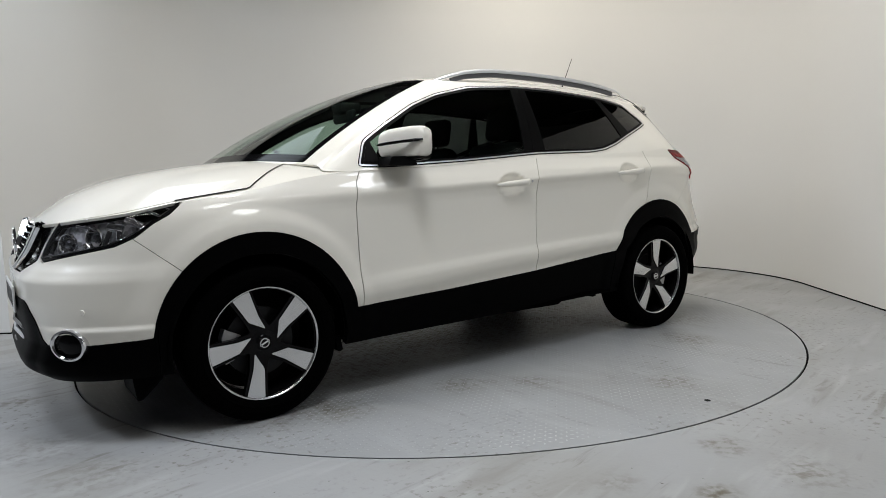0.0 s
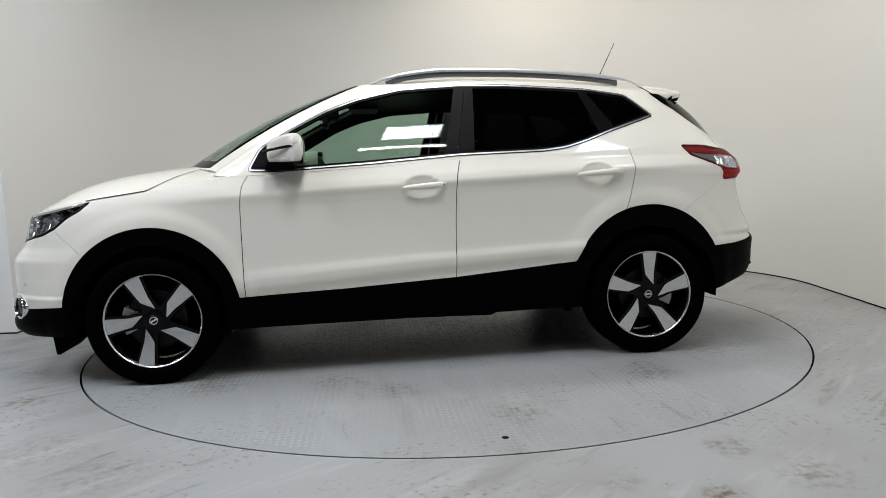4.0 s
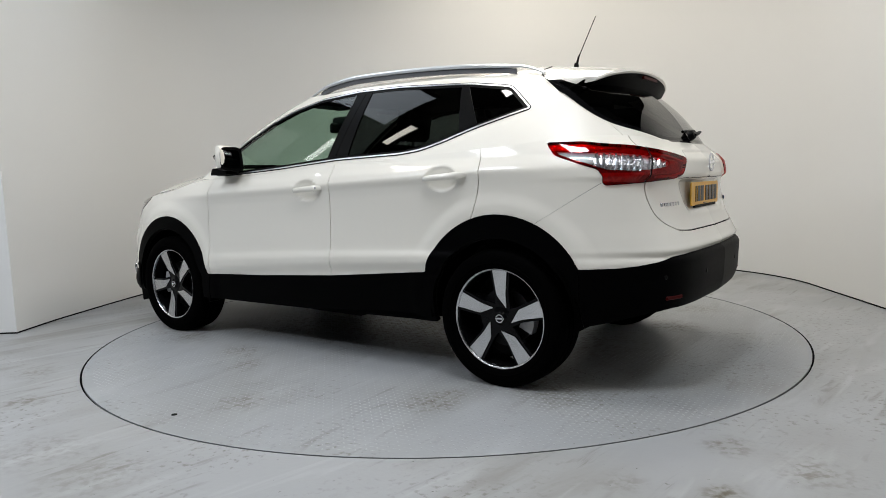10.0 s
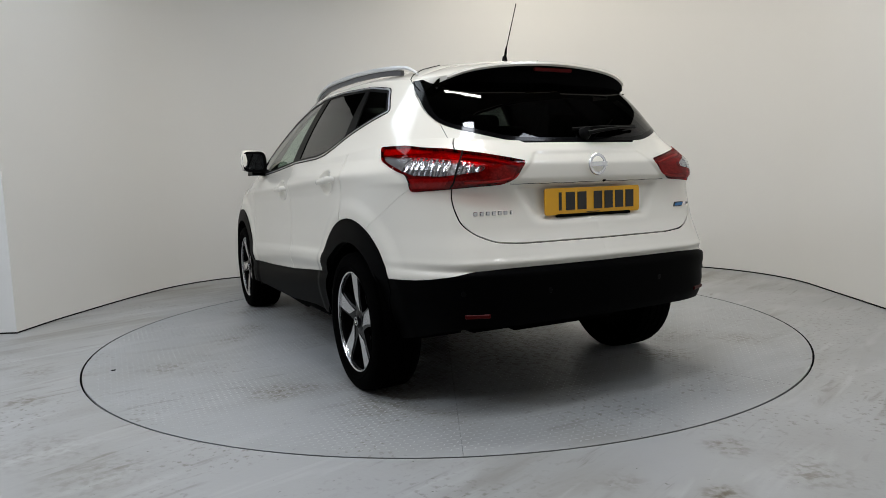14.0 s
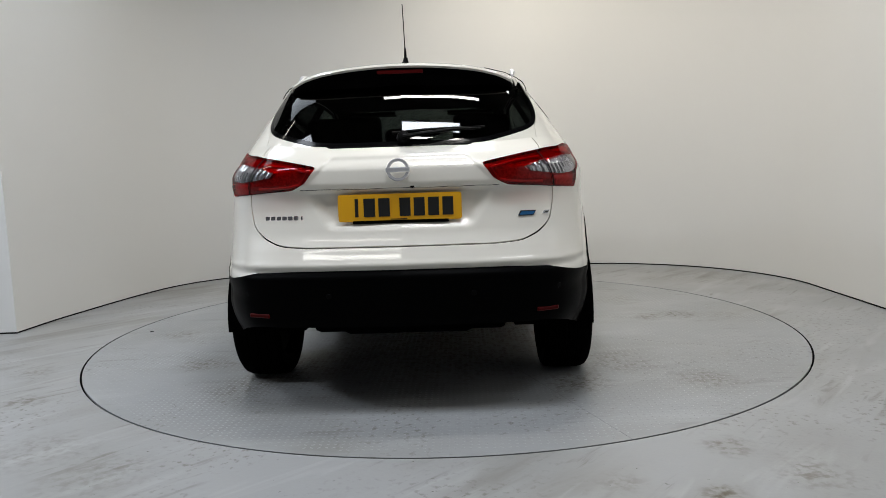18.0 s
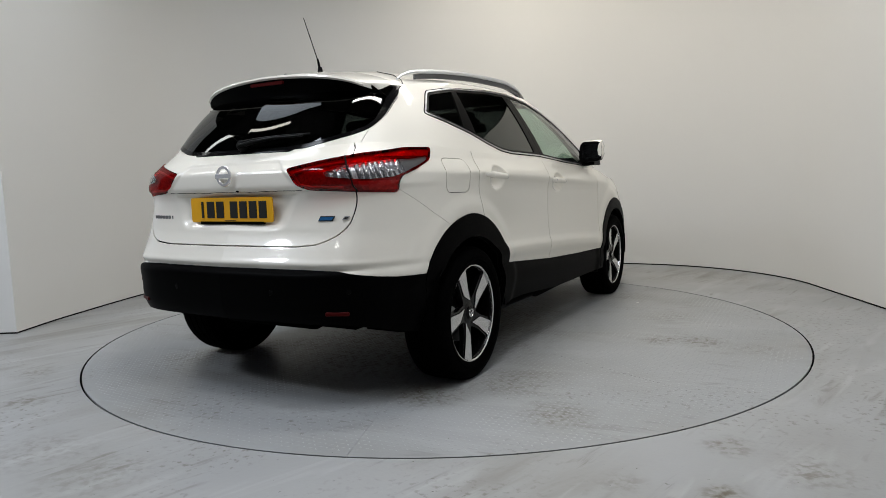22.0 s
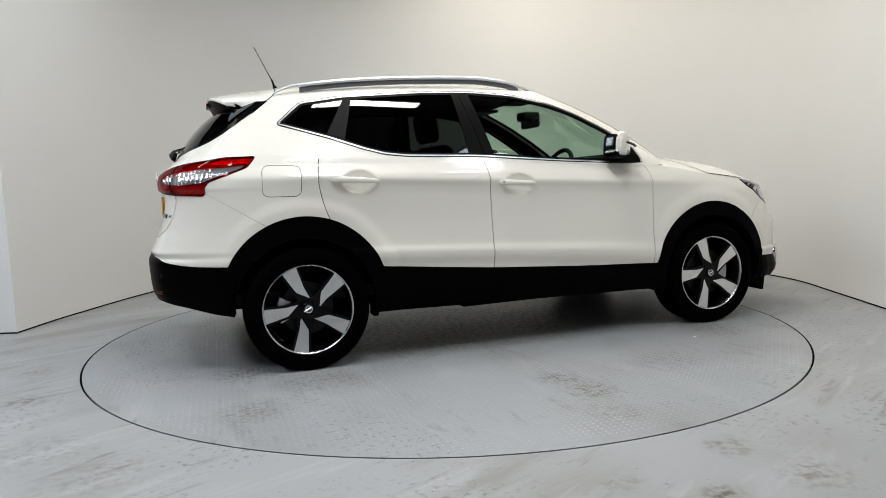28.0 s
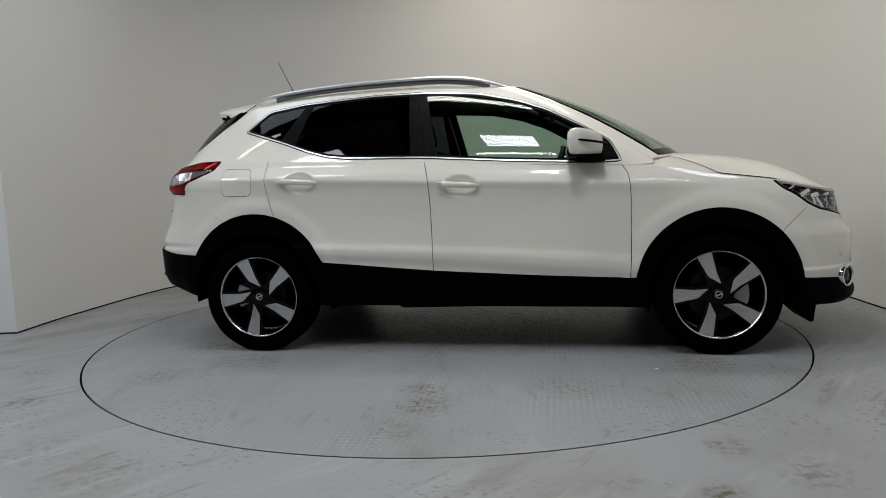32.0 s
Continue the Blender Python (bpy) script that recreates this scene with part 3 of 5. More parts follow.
def body_side(nu=640, nv=112):
    u = np.linspace(0, 16, nu)
    v = np.linspace(0, 1, nv)
    plan, edge = spline(PLAN, u), spline(EDGE, u)
    edge[0, 1] = edge[-1, 1] = plan[0, 1] = plan[-1, 1] = 0
    zb = bottom_z(u)
    z = zb[:, None] + (edge[:, 2] - zb)[:, None] * v
    ox, oy = plan[:, :1], plan[:, 1:2]
    x = np.where(ox > 1, 1 + (ox - 1) * (nose_x(z) - 1) / 1.167, np.where(ox < -1, -1 + (ox + 1) * (tail_x(z) + 1) / -1.195, ox + 0 * z))
    zz = z + 0.075 * np.clip(ox, -0.9, 0.9) * np.clip((0.8 - z) / 0.3, 0, 1)
    zz = zz + 0.038 * np.clip(ox, -1.2, 1.2) * np.clip((z - 0.82) / 0.10, 0, 1) * np.clip((1.10 - z) / 0.06, 0, 1)
    fade = np.clip((np.abs(ox + 0.2) - 0.75) / 0.95, 0, 1)
    fade = fade * fade * (3 - 2 * fade)
    y = oy * (flank(zz) * (1 - fade) + soft_flank(zz) * fade)
    x = x + (edge[:, :1] - x[:, -1:]) * v ** 5
    y = y + (edge[:, 1:2] - y[:, -1:]) * v ** 5
    # flared arches and the finger bowls behind the door handles
    for ax, az, r in ((1.322, 0.365, 0.442), (-1.325, 0.388, 0.443)):
        k = np.clip((0.11 - (np.hypot(x - ax, z - az) - r)) / 0.075, 0, 1)
        y = y + 0.008 * k * k * (3 - 2 * k) * (y > 0.6)
    for hx, hz in BOWLS:
        k = np.clip(1 - ((x - hx) / 0.095) ** 2 - ((z - hz) / 0.062) ** 2, 0, 1)
        y = y - 0.026 * k ** 0.8 * (y > 0.6)
    # tailgate: a shallow panel round the badge and a recess for the number plate
    ay = np.abs(y)

    def ease(q):
        q = np.clip(q, 0, 1)
        return q * q * (3 - 2 * q)
    tail = x < -1.9
    panel = ease((z - 0.978) / 0.012) * ease((1.112 - z) / 0.016) * ease((0.415 - np.clip(z - 0.99, 0, 1) - ay) / 0.03)
    recess = ease((z - 0.795) / 0.05) * ease((0.968 - z) / 0.010) * ease((0.40 - 0.5 * np.clip(0.95 - z, 0, 1) - ay) / 0.07)
    x = x + tail * (0.007 * panel + 0.018 * recess)
    # ledge above the fog lamps, running back to the arch
    ledge = 0.011 * ease((0.478 - z) / 0.022) * ease((x - 1.70) / 0.06) * ease((ay - 0.50) / 0.10)
    x, y = x + 0.6 * ledge, y + 0.8 * ledge
    arc = np.concatenate([[0], np.cumsum(np.hypot(*np.diff(plan, axis=0).T))])
    return sheet(np.stack([x, y, z], 2), (arc[:, None] + 0 * z), z)


def greenhouse(nu=360, nw=60):
    foot = COWL + EDGE[7:]
    u = np.linspace(0, len(foot) - 1, nu)
    w = np.linspace(0, 1, nw)
    b, t = spline(foot, u), spline(ROOF, u)
    b[0, 1] = b[-1, 1] = t[0, 1] = t[-1, 1] = 0
    across, along = t - b, np.gradient(b + t, axis=0)
    n = np.cross(along, across)
    n /= np.linalg.norm(n, axis=1)[:, None]
    bulge = smooth_table([(0, 0.045), (2, 0.04), (3, 0.028), (4, 0.018), (5.5, 0.016), (8, 0.006), (9.5, 0.012), (11, 0.032), (13, 0.04)])(u)
    p = b[:, None] + across[:, None] * w[:, None] + (n * bulge[:, None])[:, None] * (4 * w * (1 - w))[:, None]
    p[0, :, 1] = p[-1, :, 1] = 0
    return sheet(p, (u[:, None] + 0 * w), (0 * u[:, None] + w))


def bonnet(nu=200, nq=50):
    u = np.linspace(0, 7, nu)
    q = np.linspace(0, 1, nq)
    e = spline(EDGE, u)
    e[0, 1] = 0
    k = (u / 7)[:, None]
    spine_x = 2.07 + (1.25 - 2.07) * k ** 1.15
    x = e[:, :1] + (spine_x - e[:, :1]) * q
    y = e[:, 1:2] * (1 - q)
    rise = np.maximum(bonnet_z(x) - e[:, 2:3], 0)
    z = e[:, 2:3] + rise * (1 - (1 - q) ** 3.4)
    return sheet(np.stack([x, y, z], 2), (u[:, None] + 0 * q), (0 * u[:, None] + q))


def roof_skin(nu=200, nq=40):
    u = np.linspace(0, len(ROOF) - 1, nu)
    q = np.linspace(0, 1, nq)
    t = spline(ROOF, u)
    t[0, 1] = t[-1, 1] = 0
    spine = np.interp(u, [0, 5, 13], [0.27, -0.4, -1.63])[:, None]
    x = t[:, :1] + (spine - t[:, :1]) * q
    y = t[:, 1:2] * (1 - q)
    z = t[:, 2:3] + (roof_z(x) - t[:, 2:3]) * (1 - (1 - q) ** 4.5)
    return sheet(np.stack([x, y, z], 2), (u[:, None] + 0 * q), (0 * u[:, None] + q))


SIDE, GLASSHOUSE, BONNET, TOP = body_side(), greenhouse(), bonnet(), roof_skin()


def both(skin, name, mat, **k):
    for mirror in (False, True):
        skin.object(name, mat, car, mirror, **k)


def whole(skin, name, mat, **k):
    """Both halves of a middle panel as one mesh."""
    v2, t2 = skin.v.copy(), skin.t[:, ::-1] + len(skin.v)
    v2[:, 1] *= -1
    v2[:, 4] *= -1
    v = np.vstack([skin.v, v2])
    t = np.vstack([skin.t, t2])
    key = np.round(v[:, :3] * 20000).astype(np.int64)
    _, first, inv = np.unique(key, axis=0, return_index=True, return_inverse=True)
    return Skin(v[first], inv.reshape(-1)[t]).object(name, mat, car, **k)



# ---- where the body is divided ----
def along_x(x, z, skin=SIDE):
    near = np.abs(skin.w - z) < 0.007
    o = np.argsort(-skin.x[near])
    return float(np.interp(-x, -skin.x[near][o], skin.s[near][o])), z


def along_y(y, z, rear, skin=SIDE):
    half = skin.s.max() / 2
    near = (np.abs(skin.w - z) < 0.007) & ((skin.s > half) == rear)
    o = np.argsort(skin.y[near])
    return float(np.interp(y, skin.y[near][o], skin.s[near][o])), z


def X(x, z): return along_x(x, z)
def R(y, z): return along_y(y, z, True)
def F(y, z): return along_y(y, z, False)


LAMP = rounded([R(0.345, 1.068), R(0.50, 1.1), R(0.628, 1.127), R(0.70, 1.138), X(-1.70, 1.152), X(-1.545, 1.154), X(-1.592, 1.095), X(-1.70, 1.055), X(-1.79, 1.025),
                X(-1.815, 0.953), R(0.655, 0.961), R(0.458, 0.974), R(0.40, 1.0)], 0.016)
LAMP_CLEAR = rounded([X(-1.595, 1.112), X(-1.70, 1.100), X(-1.82, 1.098), R(0.655, 1.085), R(0.60, 1.074), R(0.525, 1.047), R(0.545, 1.030), R(0.64, 1.018), X(-1.93, 1.014), X(-1.83, 1.022),
                      X(-1.77, 1.042), X(-1.68, 1.072), X(-1.62, 1.093)], 0.008)
HEADLAMP = [X(1.605, 0.946), X(1.66, 0.898), X(1.72, 0.866), X(1.79, 0.814), X(1.861, 0.781), F(0.66, 0.755), F(0.52, 0.727), F(0.47, 0.718), F(0.425, 0.733), F(0.46, 0.79), F(0.515, 0.868), (F(0.515, 0.868)[0], 0.95), (X(1.605, 0.946)[0], 0.98)]
GRILLE = [(-0.2, 0.655), F(0.25, 0.668), F(0.40, 0.722), F(0.44, 0.785), F(0.505, 0.868), (F(0.505, 0.868)[0], 0.95), (-0.2, 0.95)]
TAILGATE = [R(0.60, 1.15), R(0.612, 1.10), R(0.648, 1.0), R(0.654, 0.91), R(0.634, 0.82), R(0.585, 0.773), R(0.51, 0.741), R(0.40, 0.732)]
TAILGATE = rounded([(TAILGATE[0][0], 1.4)] + TAILGATE + [(9.0, 0.728), (9.0, 1.4)], 0.03)
CLADDING = [F(0.0, 0.56), F(0.42, 0.566), F(0.455, 0.55), F(0.503, 0.497), F(0.54, 0.419), F(0.575, 0.40), X(1.97, 0.405), X(1.76, 0.42), X(0.89, 0.43), X(0.344, 0.45), X(-0.244, 0.482),
            X(-0.573, 0.509), X(-0.89, 0.536), X(-1.72, 0.585), X(-1.87, 0.590), X(-1.95, 0.599), R(0.70, 0.611), R(0.61, 0.630), R(0.45, 0.636), (9.0, 0.637)]
CLAD_S, CLAD_Z = zip(*CLADDING)
FUEL = rounded([(-1.53, 0.94), (-1.33, 0.937), (-1.325, 1.098), (-1.523, 1.104)], 0.04)
WINDOWS = rounded([(-1.432, 1.325), (-1.143, 1.236), (-0.99, 1.181), (-0.866, 1.147), (-0.74, 1.133), (-0.292, 1.123), (0.198, 1.089), (0.665, 1.066), (0.825, 1.07), (0.76, 1.196),
                   (0.62, 1.281), (0.414, 1.392), (0.242, 1.456), (0.01, 1.507), (-0.294, 1.525), (-0.595, 1.521), (-1.058, 1.491), (-1.287, 1.455)], 0.03)
BACKLIGHT = rounded([(-0.3, 1.150), (0.28, 1.151), (0.38, 1.161), (0.48, 1.187), (0.56, 1.212), (0.603, 1.24), (0.618, 1.28), (0.618, 1.32), (0.605, 1.38), (0.59, 1.45), (0.58, 1.6), (-0.3, 1.6)], 0.03)


def line_x(x0, z0, x1, z1):
    """Positive ahead of a line drawn on the side."""
    d = math.hypot(x1 - x0, z1 - z0)
    return lambda k: ((k.x - x0) * (z1 - z0) - (k.z - z0) * (x1 - x0)) / d * (1 if z1 > z0 else -1)


def chain_x(pts):
    """Positive ahead of a bent line (x at each height)."""
    f = smooth_table(sorted((z, x) for x, z in pts))
    return lambda k: k.x - f(k.z)


def arch(ax, az, r):
    return lambda k: r - np.hypot(k.x - ax, k.z - az)


def skin_point(a, b, lift=0.0):
    """A point of the lower body at surface coordinates, set off along the normal."""
    d = np.hypot(SIDE.s - a, SIDE.w - b)
    i = np.argsort(d)[:4]
    w = 1 / (d[i] + 1e-5)
    w /= w.sum()
    p, n = (SIDE.v[i, :3] * w[:, None]).sum(0), (SIDE.v[i, 3:6] * w[:, None]).sum(0)
    return tuple(float(c) for c in p + n / np.linalg.norm(n) * lift)


def lamp_flutes(s0, s1, mirror):
    """A fluted bright reflector behind the clear part of the lamp."""
    n = max(10, int(abs(s1 - s0) / 0.008))
    cols = []
    for k in range(n + 1):
        a = s0 + (s1 - s0) * k / n
        zs = np.linspace(0.98, 1.13, 76)
        ok = zs[inside(LAMP_CLEAR, np.full(76, a), zs) > -0.002]
        if not len(ok):
            continue
        depth = (-0.003, -0.010, -0.009, -0.002)[k % 4]
        col = [skin_point(a, float(z), depth) for z in np.linspace(ok[0], ok[-1], 4)]
        cols.append([(x, -y if mirror else y, z) for x, y, z in col])
    verts = [p for c in cols for p in c]
    faces = [(4 * i + j, 4 * i + 4 + j, 4 * i + 5 + j, 4 * i + 1 + j) for i in range(len(cols) - 1) for j in range(3)]
    mesh_object("fluted_reflector", verts, faces, M_FLUTE, car, "fluted bright reflector", smooth=False)


def lower_side():
    skin = SIDE
    hole = np.maximum.reduce([inside(HEADLAMP, skin.s, skin.w), inside(GRILLE, skin.s, skin.w), inside(LAMP, skin.s, skin.w)])
    both(skin.cut(np.minimum(-hole - 0.004, 0.5 - np.maximum(arch(1.323, 0.34, 0.38)(skin) * 100, arch(-1.323, 0.34, 0.38)(skin) * 100))), "inner_shell", M_SHUT, depth=0, lift=-0.022)
    for ax in (1.323, -1.323):
        skin = skin.cut(-arch(ax, 0.34, 0.378)(skin))
    tail, skin = skin.split(lambda k: inside(LAMP, k.s, k.w), 0.001)
    head, skin = skin.split(lambda k: inside(HEADLAMP, k.s, k.w), 0.003)
    grille, skin = skin.split(lambda k: inside(GRILLE, k.s, k.w), 0.003)
    black, white = skin.split(lambda k: np.maximum.reduce([np.interp(k.s, CLAD_S, CLAD_Z) - k.z, arch(1.322, 0.365, 0.442)(k), arch(-1.325, 0.388, 0.443)(k)]), 0.0008)
    # black cladding
    rear, black = black.split(lambda k: -1.722 - k.x, 0.001)
    front, black = black.split(lambda k: k.x - 1.745, 0.001)
    for name, ax, r in (("rear_arch_trim", -1.325, 0.449), ("front_arch_trim", 1.322, 0.449)):
        trim, black = black.split(lambda k: arch(ax, 0.38, r + 0.004)(k), 0.001)
        both(trim, name, M_PLASTIC, lift=0.006, depth=0.03)
    black = black.cut(1.0 - np.abs(black.x))
    both(black, "sill_cladding", M_PLASTIC, lift=0.004, depth=0.03)
    whole(rear, "rear_lower_bumper", M_PLASTIC, lift=0.004, depth=0.03)
    whole(front, "front_lower_bumper", M_PLASTIC, lift=0.004, depth=0.03)
    # painted panels
    gate, white = white.split(lambda k: inside(TAILGATE, k.s, k.w), 0.003)
    nose, white = white.split(lambda k: np.maximum(((k.x - 1.65) * 0.119 - (k.z - 0.681) * 0.138) / 0.182, k.x - 1.87), 0.0012)
    low, white = white.split(lambda k: np.minimum(-1.40 - k.x, -((k.z - 0.80) * 0.24 - (-1.54 - k.x) * 0.15) / 0.283), 0.0007)
    front_cut = chain_x([(0.80, 1.10), (0.812, 1.063), (0.848, 0.99), (0.86, 0.86), (0.859, 0.63), (0.852, 0.40)])
    fender, white = white.split(front_cut, 0.0022)
    mid_cut = chain_x([(-0.292, 1.14), (-0.286, 1.117), (-0.261, 0.993), (-0.249, 0.736), (-0.243, 0.45)])
    front_door, white = white.split(mid_cut, 0.0022)
    back_cut = chain_x([(-1.145, 1.25), (-1.20, 1.17), (-1.227, 1.132), (-1.239, 1.023), (-1.218, 0.898), (-1.189, 0.812), (-1.12, 0.70)])
    rear_door, quarter = white.split(back_cut, 0.0022)
    foot, gate = gate.split(lambda k: k.z - 1.148 - 0.5 * np.clip(np.abs(k.y) - 0.30, 0, 1), 0.0008)
    whole(foot, "rear_window_border", M_GLOSSBLACK)
    whole(gate, "tailgate", M_PAINT)
    half = [skin_point(*R(0.42 * k / 10, 0.9735), 0.0004) for k in range(10, 0, -1)]
    part("tailgate_seam", tube_bm(half + [(x, -y, z) for x, y, z in half[::-1]], 0.0014, 6), M_SHUT, car, "thin dark line across the tailgate")
    whole(nose, "front_bumper", M_PAINT)
    whole(low, "rear_bumper", M_PAINT)
    both(fender, "front_wing", M_PAINT)
    both(front_door, "front_door", M_PAINT)
    both(rear_door, "rear_door", M_PAINT)
    quarter.object("rear_quarter", M_PAINT, car)
    flap, rest = quarter.split(lambda k: inside(FUEL, k.x, k.z) - 9 * (k.x < -1.75), 0.0016)
    flap.object("fuel_flap", M_PAINT, car, True, label="white rounded square fuel flap")
    rest.object("rear_quarter", M_PAINT, car, True)
    # tail lamps
    clear, red = tail.split(lambda k: inside(LAMP_CLEAR, k.s, k.w), 0.0006)
    for mirror in (False, True):
        for name, skin2, mat, lab in (("tail_lamp_red", red, M_REDLENS, "glossy red tail lamp lens"), ("tail_lamp_clear", clear, M_CLEARLENS, "clear silvery reversing lens")):
            inner, outer = skin2.split(lambda k: k.s - R(0.63, 1.05)[0], 0.003)
            inner.object(name, mat, car, mirror, lift=0.004, depth=0.006, label=lab)
            outer.object(name, mat, car, mirror, lift=0.004, depth=0.006, label=lab)
        tail.object("tail_lamp_bowl", M_LAMPGREY, car, mirror, lift=-0.012, depth=0.0, label="dark grey lamp bowl")
        plain = tail.cut(np.minimum(inside(LAMP_CLEAR, tail.s, tail.w) + 0.006, tail.x + 1.765))
        plain.object("lamp_inset", M_INSET, car, mirror, lift=-0.003, depth=0.004, label="plain smoky grey lamp inset")
        block = tail.cut(np.minimum(np.minimum(1.008 - tail.z, tail.z - 0.966), np.minimum(R(0.672, 0.99)[0] - tail.s, -1.80 - tail.x)))
        block.object("red_reflector", M_FACETS, car, mirror, lift=-0.007, depth=0.003, label="bright pressed reflector behind the red lens")
        upper = tail.cut(np.minimum(np.minimum(tail.z - 1.118, inside(LAMP, tail.s, tail.w) - 0.008), tail.x + 1.90))
        upper.object("red_reflector", M_FACETS, car, mirror, lift=-0.008, depth=0.003)
        for s0, s1 in ((X(-1.765, 1.06)[0], R(0.658, 1.05)[0]), (R(0.638, 1.05)[0], R(0.535, 1.045)[0])):
            lamp_flutes(s0, s1, mirror)
        guide = [R(0.60, 1.093), R(0.50, 1.078), R(0.385, 1.050), R(0.42, 0.997), R(0.47, 0.984), R(0.61, 0.978)]
        pts = [skin_point(a, b, -0.006) for a, b in guide]
        part("light_guide", tube_bm([(x, -y if mirror else y, z) for x, y, z in pts], 0.006, 8), M_LAMPGUIDE, car, "pale light guide behind the red lens", smooth=True)
        edge = tail.cut(0.0010 - inside(LAMP, tail.s, tail.w))
        edge.object("tail_lamp_rim", M_TRIM, car, mirror, lift=0.0045, depth=0.02)
        gap = R(0.63, 1.05)[0]
        band = tail.cut(tail.s - gap + 0.0035)
        band = band.cut(gap + 0.0035 - band.s)
        band.object("lamp_seam", M_SHUT, car, mirror, lift=0.0065, depth=0.0, label="dark gap between the two lamp halves")
    # headlamps: a dark bowl under clear glass
    both(head, "headlamp_bowl", M_LAMPBLACK, depth=0.0, lift=-0.055)
    both(head.cut(head.x - 1.79), "headlamp_reflector", M_HEADBOWL, depth=0.0, lift=-0.042, label="faceted silver reflector bowl")
    both(head, "headlamp_glass", M_LAMPGLASS, depth=0.0, lift=0.0015, label="clear headlamp cover")
    rim = head.cut(0.012 - inside(HEADLAMP, head.s, head.w))
    both(rim, "headlamp_rim", M_TRIM, depth=0.02, lift=-0.001)
    whole(grille, "grille", M_GLOSSBLACK, lift=-0.012, depth=0.0)


def upper_side():
    g = GLASSHOUSE
    side, rest = g.split(lambda k: np.where((k.s > 2.6) & (k.s < 10.2), inside(WINDOWS, k.x, k.z), -1), 0.0)
    d = lambda k: inside(WINDOWS, k.x, k.z)
    inner, outer = side.split(lambda k: d(k) - 0.0115, 0.0)
    chrome, seal = outer.split(lambda k: d(k) - 0.0045, 0.0)
    both(seal, "window_seal", M_SHUT, lift=0.002)
    both(chrome, "window_trim", M_WINDOWTRIM, lift=0.004, depth=0.012, label="bright chrome strip round the side windows")
    pane, rim = inner.split(lambda k: d(k) - 0.024, 0.0)
    both(rim, "window_rubber", M_TRIM, lift=0.001)
    sail, pane = pane.split(line_x(0.69, 1.06, 0.735, 1.25), 0.001)
    both(sail, "mirror_sail", M_TRIM, lift=0.003)
    b2, b1, c2, c1 = line_x(-0.208, 1.126, -0.287, 1.49), line_x(-0.364, 1.131, -0.395, 1.492), line_x(-1.078, 1.212, -1.002, 1.46), line_x(-1.172, 1.253, -1.05, 1.458)
    front, pane = pane.split(b2, 0.0)
    pillar, pane = pane.split(b1, 0.0)
    back, pane = pane.split(c2, 0.0)
    pillar2, quarter = pane.split(c1, 0.0)
    a, b = pillar.split(line_x(-0.271, 1.128, -0.349, 1.491), 0.0015)
    both(a, "door_pillar", M_TRIM, lift=0.003)
    both(b, "door_pillar", M_TRIM, lift=0.003)
    both(pillar2, "door_pillar", M_TRIM, lift=0.003)
    for skin, name, mat, lab in ((front, "front_door_glass", M_CLEARGLASS, "pale green door window"), (back, "rear_door_glass", M_PRIVACY, "dark tinted rear door window"),
                                 (quarter, "quarter_glass", M_PRIVACY, "small dark tinted quarter window")):
        both(skin, name, mat, depth=0, lift=-0.001, label=lab)
    # windscreen
    fu = lambda k: np.minimum((2.68 - k.s) * 0.22, np.minimum(k.w - 0.015, 0.985 - k.w) * 0.6)
    screen, rest = rest.split(fu, 0.001)
    glass, border = screen.split(lambda k: fu(k) - 0.035, 0.0)
    whole(glass, "windscreen", M_CLEARGLASS, depth=0, label="large clear windscreen")
    whole(border, "windscreen_border", M_GLOSSBLACK, depth=0.006)
    # rear window
    fb = lambda k: np.where(k.s > 9.1, np.minimum(inside(BACKLIGHT, k.y, k.z), (0.97 - k.w) * 0.5), -1)
    light, rest = rest.split(fb, 0.001)
    glass, border = light.split(lambda k: fb(k) - 0.02, 0.0)
    whole(glass, "rear_window", M_PRIVACY, depth=0, label="dark tinted rear window")
    whole(border, "rear_window_border", M_GLOSSBLACK, depth=0.006)
    gate, frame_ = rest.split(lambda k: np.where(k.s > 9.06, np.maximum(inside(BACKLIGHT, k.y, k.z) + 0.003, np.minimum(0.602 - k.y, 1.236 - k.z)), -1), 0.001)
    whole(gate, "tailgate_frame", M_PAINT)
    both(frame_, "roof_pillar_frame", M_PAINT)
    both(frame_, "pillar_lining", M_INTERIOR, depth=0, lift=-0.03)


lower_side()
upper_side()
lid_, wing_top = BONNET.split(lambda k: k.w - 0.015 - 0.24 * np.clip((1.33 - k.x) / 0.24, 0, 1), 0.003)
whole(lid_, "bonnet", M_PAINT, label="smooth white bonnet")
both(wing_top, "wing_top", M_PAINT)
seam = lambda k: k.w - 0.015 - 0.24 * np.clip((1.33 - k.x) / 0.24, 0, 1)
band = BONNET.cut(seam(BONNET) + 0.005)
band = band.cut(0.005 - seam(band))
band = band.cut(1.63 - band.x)
both(band.cut(band.x - 1.085), "bonnet_seal", M_SHUT, depth=0, lift=0.0032)
whole(BONNET, "engine_bay", M_SHUT, depth=0, lift=-0.025)
whole(TOP, "roof", M_PAINT, depth=0)
whole(TOP, "headlining", M_INTERIOR, depth=0, lift=-0.035)


def tail_surface(y, z, depth=0.0):
    """How far back the tail reaches at a place."""
    near = (SIDE.s > SIDE.s.max() * 0.75)
    d = np.hypot(SIDE.y[near] - abs(y), SIDE.z[near] - z)
    i = np.argsort(d)[:4]
    return float(np.average(SIDE.x[near][i], weights=1 / (d[i] + 1e-4))) - depth


